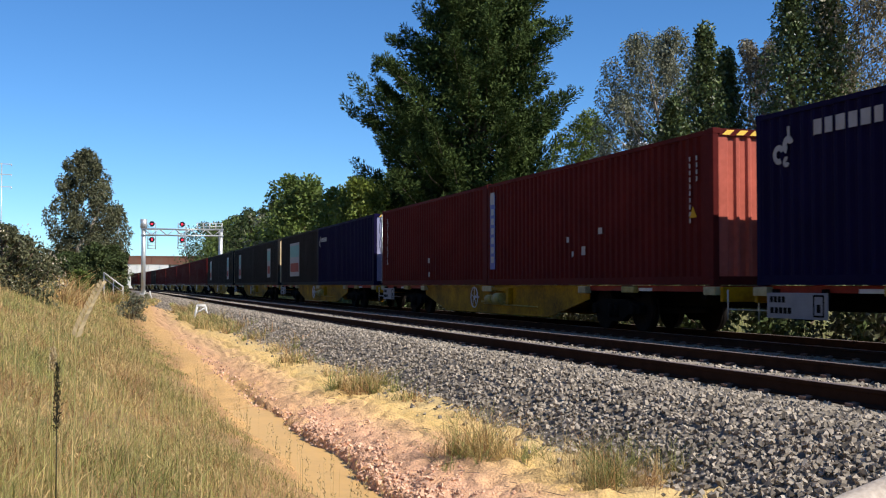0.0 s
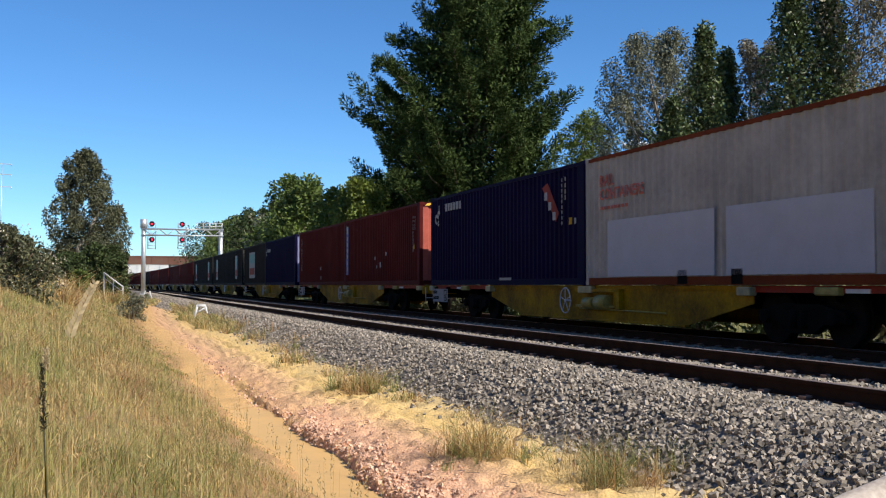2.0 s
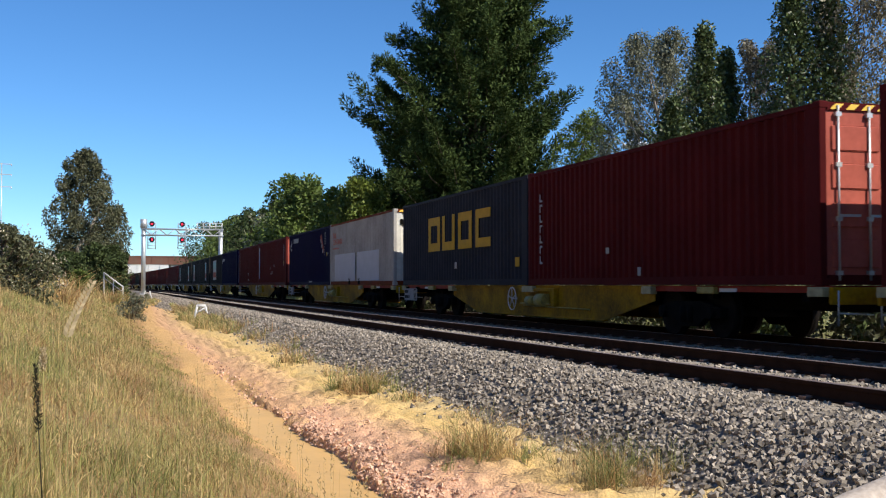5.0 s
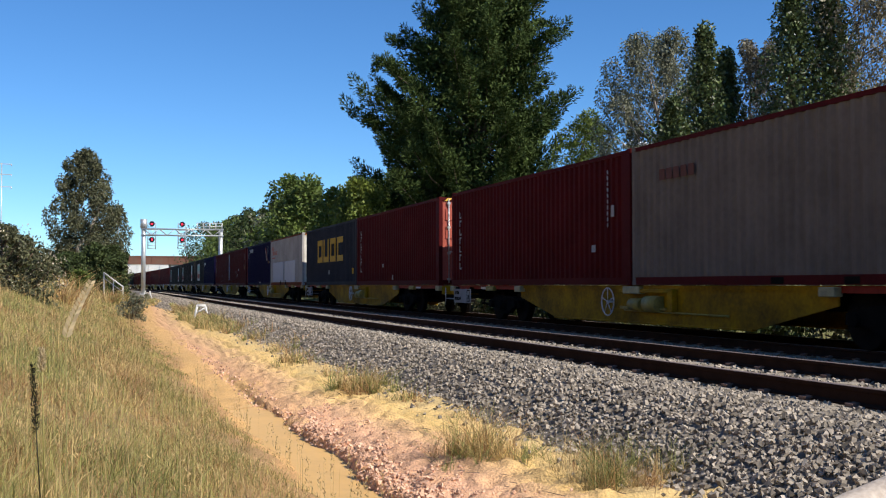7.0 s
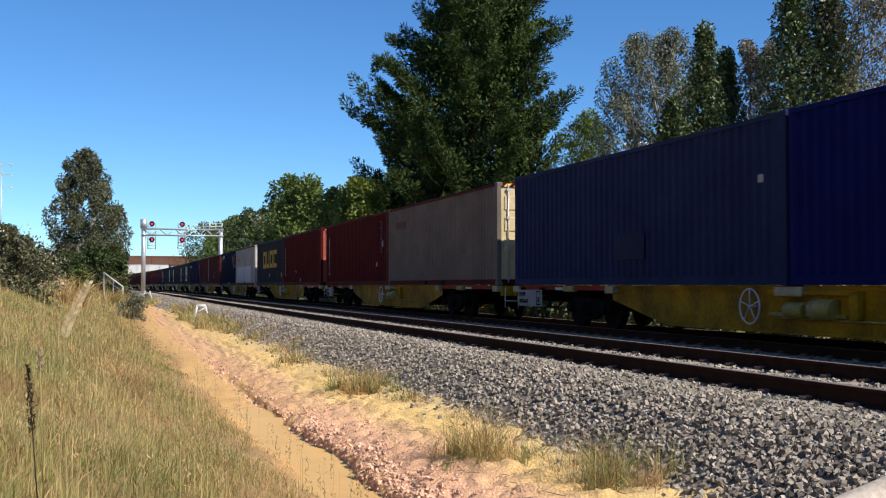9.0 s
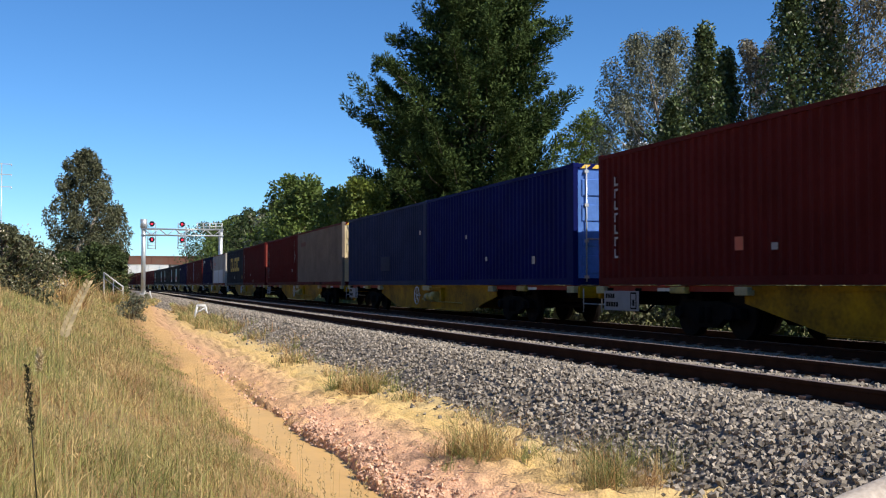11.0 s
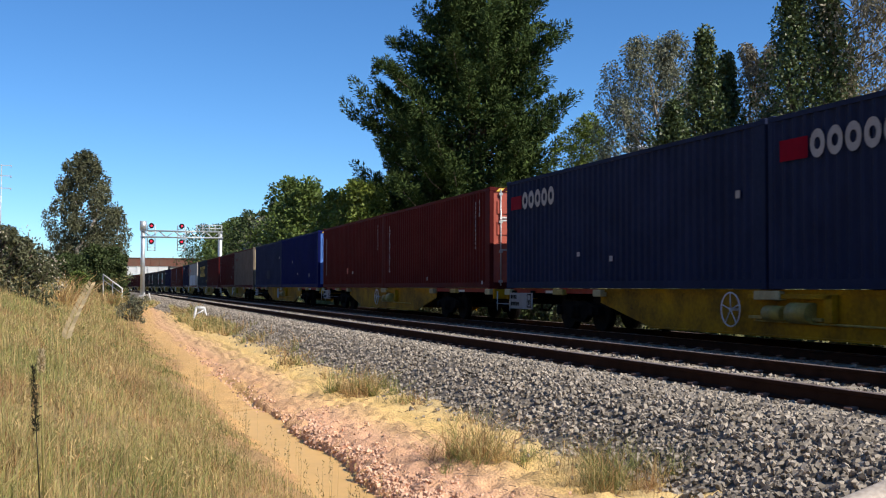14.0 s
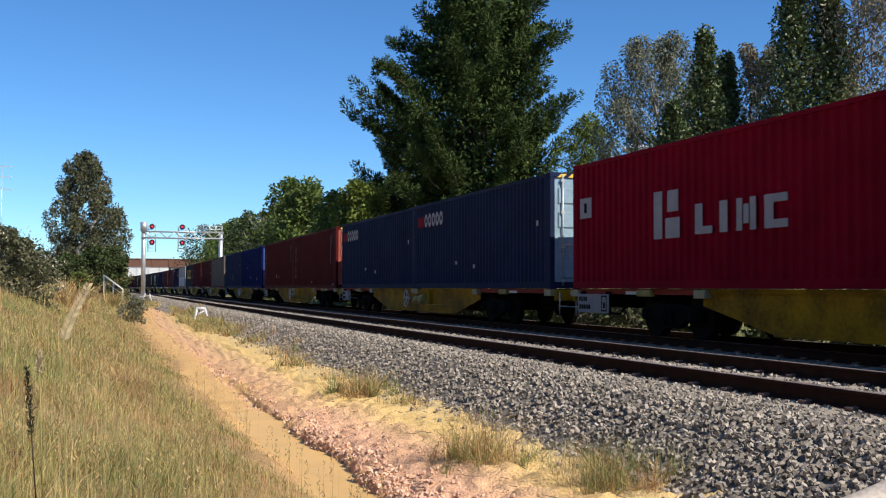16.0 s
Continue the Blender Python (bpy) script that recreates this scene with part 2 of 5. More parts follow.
def ground_material():
    m = bpy.data.materials.new("verge_soil")
    m.use_nodes = True
    n, l = m.node_tree.nodes, m.node_tree.links
    b = n["Principled BSDF"]
    b.inputs["Roughness"].default_value = 0.95
    b.inputs["Specular IOR Level"].default_value = 0.2
    at = n.new("ShaderNodeAttribute")
    at.attribute_name = "lateral"
    co = n.new("ShaderNodeTexCoord")
    big, mid, fine = (n.new("ShaderNodeTexNoise") for _ in range(3))
    for node, s in ((big, 0.9), (mid, 4.0), (fine, 45.0)):
        node.inputs["Scale"].default_value, node.inputs["Detail"].default_value = s, 5
        l.new(co.outputs["Object"], node.inputs["Vector"])

    def math_node(op, a, b2):
        k = n.new("ShaderNodeMath")
        k.operation = op
        for i, v in enumerate((a, b2)):
            if isinstance(v, (int, float)):
                k.inputs[i].default_value = v
            else:
                l.new(v, k.inputs[i])
        return k.outputs[0]

    wob = math_node("ADD", math_node("MULTIPLY", math_node("SUBTRACT", big.outputs["Fac"], 0.5), 1.1), math_node("MULTIPLY", math_node("SUBTRACT", mid.outputs["Fac"], 0.5), 0.7))
    pos = math_node("ADD", at.outputs["Fac"], wob)
    rng = n.new("ShaderNodeMapRange")
    rng.inputs["From Min"].default_value, rng.inputs["From Max"].default_value = 0.0, 6.0
    l.new(pos, rng.inputs["Value"])
    ramp = n.new("ShaderNodeValToRGB")
    # the first stop, under the grass, has shade between blades put into its colour
    stops = [(0.0, (0.24, 0.185, 0.085)), (0.20, (0.31, 0.21, 0.10)), (0.29, (0.42, 0.25, 0.12)), (0.335, (0.58, 0.36, 0.15)), (0.41, (0.62, 0.38, 0.16)), (0.455, (0.63, 0.37, 0.20)), (0.53, (0.68, 0.43, 0.22)), (0.60, (0.72, 0.49, 0.19)), (0.70, (0.62, 0.45, 0.21)), (0.80, (0.36, 0.28, 0.15)), (1.0, (0.20, 0.19, 0.08))]
    el = ramp.color_ramp.elements
    while len(el) < len(stops):
        el.new(0.5)
    for e, (p, c) in zip(el, stops):
        e.position, e.color = p, (*c, 1)
    l.new(rng.outputs[0], ramp.inputs[0])
    mul = n.new("ShaderNodeMix")
    mul.data_type, mul.blend_type = "RGBA", "MULTIPLY"
    mul.inputs["Factor"].default_value = 1.0
    clay = n.new("ShaderNodeAttribute")
    clay.attribute_name = "clay"
    red = n.new("ShaderNodeMix")
    red.data_type = "RGBA"
    red.inputs["B"].default_value = (0.64, 0.37, 0.245, 1)
    l.new(math_node("MULTIPLY", clay.outputs["Fac"], math_node("MULTIPLY", mid.outputs["Fac"], 1.3)), red.inputs["Factor"])
    red.clamp_factor = True
    l.new(ramp.outputs[0], red.inputs["A"])
    l.new(red.outputs["Result"], mul.inputs["A"])
    sp = n.new("ShaderNodeMapRange")
    sp.inputs["From Min"].default_value, sp.inputs["From Max"].default_value = 0.3, 0.7
    sp.inputs["To Min"].default_value, sp.inputs["To Max"].default_value = 0.72, 1.2
    l.new(fine.outputs["Fac"], sp.inputs["Value"])
    l.new(sp.outputs[0], mul.inputs["B"])
    l.new(mul.outputs["Result"], b.inputs["Base Color"])
    bp = n.new("ShaderNodeBump")
    bp.inputs["Strength"].default_value, bp.inputs["Distance"].default_value = 0.8, 0.03
    l.new(math_node("ADD", fine.outputs["Fac"], mid.outputs["Fac"]), bp.inputs["Height"])
    l.new(bp.outputs[0], b.inputs["Normal"])
    return m


def build_ground():
    us = sorted(set([-900, -400, -150, -60, -36, -30, -22, -18, -14] + [round(-12 + 0.4 * i, 2) for i in range(25)] + [round(-2 + 0.2 * i, 2) for i in range(16)]
                    + [round(1.2 + 0.075 * i, 3) for i in range(15)] + [round(2.3 + 0.035 * i, 3) for i in range(40)] + [round(3.74 + 0.09 * i, 3) for i in range(11)] + [4.8, 5.2, 6, 8, 12, 15.2, 16, 17, 18, 19, 21, 24, 30, 45, 60, 120, 300, 900]))
    ys = [-900, -300, -100, -40, -15, -5] + [0.5 * i for i in range(9)] + [4.5 + 0.12 * i for i in range(22)] + [7.1 + 0.06 * i for i in range(150)] + [16.1 + 0.12 * i for i in range(66)] + [24 + 0.4 * i for i in range(60)] + [48 + 2 * i for i in range(40)] + [130, 145, 165, 190, 220, 260, 300, 350, 420, 500, 650, 900, 1500, 2500]
    verts, lat, pink = [], [], []
    for y in ys:
        for u in us:
            verts.append((u + bend(max(min(y, 700), -40)), y, rough_z(u, y)))
            lat.append(u - (min(max(y - 45, 0) * 0.03, 2.6) if u < 6 else 0))
            pink.append(max(0.0, min(1.0, (u - 2.35) * 5, (3.75 - u) * 1.4)) * max(0.0, min(1.0, (15.3 - y) * 0.9)) + max(0.0, 1 - abs(u - 2.75) / 0.6) * max(0.0, 0.2 + noise.noise(Vector((u, y * 0.25, 9)))) * (0.5 if y > 15 else 0))
    w = len(us)
    faces = [(i * w + j, i * w + j + 1, (i + 1) * w + j + 1, (i + 1) * w + j) for i in range(len(ys) - 1) for j in range(w - 1)]
    me = mesh_np("ground", verts, faces, ground_material(), True)
    at = me.attributes.new("lateral", "FLOAT", "POINT")
    at.data.foreach_set("value", np.asarray(lat, np.float32))
    at = me.attributes.new("clay", "FLOAT", "POINT")
    at.data.foreach_set("value", np.asarray(pink, np.float32))
    tagged(new("ground", me), "dry grassy bank and bare ochre clay verge", "ground", kind="structure")


build_ground()


def strip(name, section, ys, mat, label, category, wob=0.0):
    """A strip along the line with a cross-section of (u, z)."""
    verts, w = [], len(section)
    for y in ys:
        for k, (u, z) in enumerate(section):
            d = wob * noise.noise(Vector((u * 3, y * 2.1, 0))) if 0 < k < w - 1 else 0
            verts.append(tuple(on_line(u + d, y, z + d * 0.5)))
    faces = [(i * w + j, i * w + j + 1, (i + 1) * w + j + 1, (i + 1) * w + j) for i in range(len(ys) - 1) for j in range(w - 1)]
    return tagged(new(name, mesh_np(name, verts, faces, mat, True)), label, category, kind="structure")


ALONG = [-30, -20, -10, 0] + [0.5 * i for i in range(1, 120)] + [60 + 5 * i for i in range(70)] + [450, 520, 600]
BED = [(4.15, -0.80), (4.35, -0.72), (4.7, -0.52), (5.05, -0.33), (5.35, -0.21), (5.6, -0.20), (6.0, -0.20), (6.6, -0.20), (7.2, -0.20), (7.7, -0.20), (8.3, -0.20), (8.8, -0.22), (9.4, -0.34), (9.9, -0.36), (10.6, -0.33), (11.0, -0.32), (11.8, -0.32), (12.5, -0.32), (13.3, -0.32), (13.7, -0.34), (14.3, -0.50), (15.0, -0.80)]
strip("ballast_bed", BED, ALONG, M_BED, "grey crushed stone ballast under two tracks", "ballast", 0.05)


def bed_z(u):
    return float(np.interp(u, [b[0] for b in BED], [b[1] for b in BED]))


def ditch_water():
    ys = [3 + 0.5 * i for i in range(85)]
    verts = []
    for y in ys:
        for u in (1.75, 2.15, 2.6):
            verts.append(tuple(on_line(u, y, -0.985 + 0.002 * y * 0)))
    faces = [(i * 3 + j, i * 3 + j + 1, i * 3 + j + 4, i * 3 + j + 3) for i in range(len(ys) - 1) for j in range(2)]
    tagged(new("ditch_water", mesh_np("ditch_water", verts, faces, M_WATER, True)), "shallow opaque ochre muddy water in the ditch", "water", kind="structure")


ditch_water()


# ---- rails ----
def rail(u, z0, label):
    e = thing("rail", label, "rail", "running rails", "structure")
    prof = [(-0.07, -0.165), (0.07, -0.165), (0.07, -0.150), (0.012, -0.135), (0.012, -0.045), (0.036, -0.035), (0.036, -0.004), (-0.036, -0.004), (-0.036, -0.035), (-0.012, -0.045), (-0.012, -0.135), (-0.07, -0.150)]
    ys = [-30, -15] + [2 * i for i in range(60)] + [120 + 10 * i for i in range(46)]
    w = len(prof)
    verts = [tuple(on_line(u + a, y, z0 + b)) for y in ys for a, b in prof]
    faces = [(i * w + j, i * w + (j + 1) % w, (i + 1) * w + (j + 1) % w, (i + 1) * w + j) for i in range(len(ys) - 1) for j in range(w)]
    part("rail_web", mesh_np("rail_web", verts, faces, M_RAIL), None, e)
    verts = [tuple(on_line(u + a, y, z0 + b)) for y in ys for a, b in ((-0.034, -0.004), (-0.026, 0.0), (0.026, 0.0), (0.034, -0.004))]
    faces = [(i * 4 + j, i * 4 + j + 1, (i + 1) * 4 + j + 1, (i + 1) * 4 + j) for i in range(len(ys) - 1) for j in range(3)]
    part("rail_head", mesh_np("rail_head", verts, faces, M_RAILTOP), None, e, "worn bright running surface")


rail(LEFT_RAIL, 0, "rusty steel rail of the empty track")
rail(RIGHT_RAIL, 0, "rusty steel rail of the empty track")
rail(TRAIN_MID - 0.835, TRAIN_Z, "steel rail under the moving train")
rail(TRAIN_MID + 0.835, TRAIN_Z, "steel rail under the moving train")


def sleepers():
    bm = bmesh.new()
    prism(bm, [(-0.14, -0.20), (0.14, -0.20), (0.115, 0), (-0.115, 0)], -1.3, 1.3)
    body = finish("sleeper", bm, M_CONCRETE)
    bm = bmesh.new()
    box(bm, -0.035, 0.035, -0.055, 0.055, 0, 0.035, 0.008)
    tube(bm, (0.045, -0.04, 0.03), (0.045, 0.04, 0.03), 0.012, seg=6)
    clip = finish("rail_clip", bm, M_CLIP)
    for mid, z0, first, last in ((0.5 * (LEFT_RAIL + RIGHT_RAIL), 0, 6.0, 60), (TRAIN_MID, TRAIN_Z, 9.0, 60)):
        y = first
        while y < last:
            m = Matrix.Translation(on_line(mid, y, z0 - 0.168)) @ pose(0, 0, 0, 0, 0, heading(y))
            ob = new("sleeper", body)
            ob.matrix_basis = m
            tagged(ob, "grey concrete railway sleeper bedded in ballast", "sleeper", "sleepers")
            for x, turn in ((-0.94, 0), (-0.73, 180), (0.73, 0), (0.94, 180)):
                c = new("rail_clip", clip)
                c.parent = ob
                c.matrix_basis = pose(x, 0, 0, 0, 0, turn)
            y += 0.648
    bm = bmesh.new()
    for mid, z0 in ((0.5 * (LEFT_RAIL + RIGHT_RAIL), 0), (TRAIN_MID, TRAIN_Z)):
        y = 60.5
        while y < 160:
            p = on_line(mid, y, z0 - 0.168)
            box(bm, p.x - 1.3, p.x + 1.3, y - 0.12, y + 0.12, p.z - 0.1, p.z)
            y += 0.648
    tagged(part("far_sleepers", bm, M_CONCRETE), "row of distant concrete sleepers", "sleepers", kind="stuff")


sleepers()


# ---- the train ----
CACHE = {}


def shared(key, make):
    if key not in CACHE:
        CACHE[key] = make()
    return CACHE[key]


def corrugated(bm, x, out, y0, y1, z0, z1, pitch=0.278, deep=0.042):
    """A corrugated side sheet in the plane x, its ribs upright."""
    pts, y = [], y0
    while y > y1 + pitch:
        for dy, d in ((0, 0), (0.07, 0), (0.138, -1), (0.21, -1)):
            pts.append((y - dy, d * deep * out))
        y -= pitch
    pts += [(y, 0), (y1, 0)]
    lo = [bm.verts.new((x + d, yy, z0)) for yy, d in pts]
    hi = [bm.verts.new((x + d, yy, z1)) for yy, d in pts]
    for i in range(len(pts) - 1):
        bm.faces.new((lo[i], lo[i + 1], hi[i + 1], hi[i]))


def container_meshes(mat, trim, door):
    """The parts of a forty-foot container, its floor at z 0, from y 0 to -12.192, across x."""
    L, W, H = BOX_L, BOX_W / 2, BOX_H
    out = {}
    for nm, s in (("near_side", -1), ("far_side", 1)):
        bm = bmesh.new()
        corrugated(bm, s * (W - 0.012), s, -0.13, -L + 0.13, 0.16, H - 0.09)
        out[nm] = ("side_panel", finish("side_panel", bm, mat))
    bm = bmesh.new()
    n = 43
    for i in range(n):
        y0, y1 = -0.1 - i * (L - 0.2) / n, -0.1 - (i + 1) * (L - 0.2) / n
        box(bm, -W + 0.05, W - 0.05, y1 + 0.02, y0 - 0.08, H - 0.05, H - 0.012)
    box(bm, -W + 0.03, W - 0.03, -L + 0.05, -0.05, H - 0.06, H - 0.04)
    out["roof"] = ("roof", finish("roof", bm, mat))
    for s in (-1, 1):
        for i in (0, 1):
            y = -0.075 if i == 0 else -L + 0.075
            bm = bmesh.new()
            box(bm, s * W - (0.13 if s > 0 else 0), s * W + (0.13 if s < 0 else 0), y - 0.072, y + 0.072, 0.1, H - 0.1, 0.012)
            out[("post", s, i)] = ("corner_post", finish("corner_post", bm, mat))
        x0, x1 = sorted((s * W, s * (W - 0.06)))
        for z0, z1 in ((0.012, 0.17), (H - 0.10, H - 0.02)):
            bm = bmesh.new()
            box(bm, x0, x1, -L + 0.15, -0.15, z0, z1)
            out[("rail", s, z0)] = ("side_rail", finish("side_rail", bm, trim))
    for y in (-0.06, -L + 0.06):
        for z0, z1 in ((0.012, 0.17), (H - 0.14, H - 0.01)):
            bm = bmesh.new()
            box(bm, -W + 0.15, W - 0.15, y - 0.055, y + 0.055, z0, z1)
            out[("end_rail", y, z0)] = ("end_rail", finish("end_rail", bm, trim))
    for x in (-W + 0.085, W - 0.085):
        for y in (-0.085, -L + 0.085):
            for z in (0.057, H - 0.057):
                bm = bmesh.new()
                box(bm, x - 0.088, x + 0.088, y - 0.088, y + 0.088, z - 0.058, z + 0.058, 0.014)
                out[("casting", x, y, z)] = ("corner_casting", finish("corner_casting", bm, mat))
    bm = bmesh.new()  # ribbed front wall
    pts, x = [], -W + 0.13
    while x < W - 0.33:
        pts += [(x, 0), (x + 0.05, 0), (x + 0.09, -0.045), (x + 0.20, -0.045), (x + 0.24, 0)]
        x += 0.25
    pts.append((W - 0.13, 0))
    for yy, s in ((-0.03, 1),):
        lo = [bm.verts.new((a, yy + d * s, 0.16)) for a, d in pts]
        hi = [bm.verts.new((a, yy + d * s, H - 0.13)) for a, d in pts]
        for i in range(len(pts) - 1):
            bm.faces.new((lo[i], lo[i + 1], hi[i + 1], hi[i]))
    out["front"] = ("end_wall", finish("end_wall", bm, door))
    for k, s in (("door_a", -1), ("door_b", 1)):
        bm = bmesh.new()
        x0, x1 = sorted((s * 0.01, s * (W - 0.14)))
        yb = -L + 0.05
        box(bm, x0, x1, yb - 0.02, yb + 0.03, 0.17, H - 0.14)
        for z0, z1 in ((0.28, 0.72), (0.92, 1.30), (1.52, 1.92), (2.12, 2.52)):
            box(bm, x0 + 0.09, x1 - 0.09, yb - 0.045, yb - 0.02, z0, z1, 0.016)
        out[k] = ("door", finish("door", bm, door))
    for x in (-0.88, -0.30, 0.30, 0.88):
        bm = bmesh.new()
        tube(bm, (x, -L - 0.012, 0.08), (x, -L - 0.012, H - 0.06), 0.019, seg=8)
        for z in (0.2, 1.05, 1.9, H - 0.2):
            box(bm, x - 0.05, x + 0.05, -L - 0.035, -L + 0.03, z - 0.035, z + 0.035)
        box(bm, x - 0.02, x + 0.36 * (1 if x < 0 else -1) + 0.02, -L - 0.05, -L - 0.03, 1.08, 1.12)
        out[("bar", x)] = ("locking_bar", finish("locking_bar", bm, M_STEEL))
    return out


def stripes(bm, y0, width, z):
    n = 7
    for i in range(n):
        a = -BOX_W / 2 + 0.2 + i * (BOX_W - 0.4) / n
        v = [bm.verts.new(p) for p in ((a, y0, z), (a + 0.16, y0, z), (a + 0.26, y0, z + width), (a + 0.10, y0, z + width))]
        bm.faces.new(v)


M_LETTER = material("pale_lettering", (0.28, 0.28, 0.30), 0.6, 0, 0.2, 4, 30)
M_DULL = material("dull_grey_lettering", (0.24, 0.235, 0.25), 0.6, 0, 0.2, 4, 30)
M_GOLD = material("yellow_lettering", (0.46, 0.27, 0.005), 0.55, 0, 0.2, 4, 30, spec=0.08)
M_ORANGE = material("orange_lettering", (0.42, 0.07, 0.03), 0.55, 0, 0.2, 4, 30)
M_PATCH = material("pale_repaint_patch", (0.40, 0.41, 0.47), 0.6, 0, 0.1, 2, 20)
M_NAVYSTRIP = material("blue_strip_paint", (0.03, 0.05, 0.28), 0.5, 0, 0.2, 3, 30)
M_TEAL = material("teal_panel_paint", (0.05, 0.22, 0.22), 0.5)
M_HAZARD = material("yellow_hazard_stripe", (0.80, 0.50, 0.05), 0.5)


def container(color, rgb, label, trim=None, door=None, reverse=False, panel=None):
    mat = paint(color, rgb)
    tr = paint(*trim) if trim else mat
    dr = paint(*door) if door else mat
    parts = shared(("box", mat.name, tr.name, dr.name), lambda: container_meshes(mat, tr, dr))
    e = thing("shipping_container", label, "shipping container", "containers on the train")
    for nm, me in parts.values():
        ob = new(nm, me)
        ob.parent = e
        if nm in ("door", "end_wall", "roof") or nm.startswith(("corner", "frame", "lock")):
            if reverse:
                ob.matrix_basis = pose(0, -BOX_L, 0, 0, 0, 180)
    bm = bmesh.new()
    stripes(bm, -BOX_L - 0.0025, 0.09, BOX_H - 0.125)
    part("hazard_stripes", bm, M_HAZARD, e, "yellow warning stripes along the top rail")
    return e


# signs on the near side: a in metres from the left end, z above the container's floor
def on_side(bm, a0, a1, z0, z1, slant=0.0, proud=0.004):
    x = -BOX_W / 2 - proud
    bm.faces.new([bm.verts.new(p) for p in ((x, -a0, z0), (x, -a1, z0), (x, -a1 - slant, z1), (x, -a0 - slant, z1))])


def slab(bm, a0, a1, z0, z1, t=0.006):
    x = -BOX_W / 2 - 0.003
    box(bm, x - t, x, -a1, -a0, z0, z1)


def shapes(e, blocks, mat, label="plain painted shape"):
    """Plain blocks in place of a brand name: (start, width, bottom, height) each."""
    for a, w, z, h in blocks:
        bm = bmesh.new()
        slab(bm, a, a + w, z, z + h)
        part("name_shape", bm, mat, e, label)


def word_row(a, z, height, widths, gap):
    out = []
    for w in widths:
        out.append((a, w, z, height))
        a += w + gap
    return out


def small_marks(e, spots, mat=None):
    for a, z, w, h in spots:
        bm = bmesh.new()
        slab(bm, a, a + w, z, z + h, 0.004)
        part("placard", bm, mat or M_LETTER, e, "small pale placard")


def code_column(e, a, z, count, h=0.09, w=0.05):
    bm = bmesh.new()
    for i in range(count):
        slab(bm, a, a + w, z - i * (h + 0.04), z - i * (h + 0.04) + h, 0.003)
    part("code_marks", bm, M_LETTER, e, "column of small pale marks")


def vertical_name(e, a, z, count, size=0.17, gap=0.06, mat=None):
    for i in range(count):
        bm = bmesh.new()
        z0 = z - i * (size + gap)
        slab(bm, a, a + 0.05, z0 - size, z0)
        low = z0 - size if i % 2 == 0 else z0 - 0.05
        slab(bm, a + 0.05, a + 0.16, low, low + 0.05)
        part("name_shape", bm, mat or M_LETTER, e, "plain pale painted shape")


def flat_text(words, size, mat, parent, a, z):
    cu = bpy.data.curves.new("lettering", "FONT")
    cu.body, cu.size, cu.extrude, cu.offset = words, size, 0.002, 0.006
    tmp = new("lettering", cu)
    dg = bpy.context.evaluated_depsgraph_get()
    me = bpy.data.meshes.new_from_object(tmp.evaluated_get(dg))
    bpy.data.objects.remove(tmp)
    me.materials.clear()
    me.materials.append(mat)
    ob = new("lettering", me)
    ob.parent = parent
    ob.matrix_basis = Matrix.Translation((-BOX_W / 2 - 0.006, -a, z)) @ pose(0, 0, 0, 90, 0, -90)
    return ob


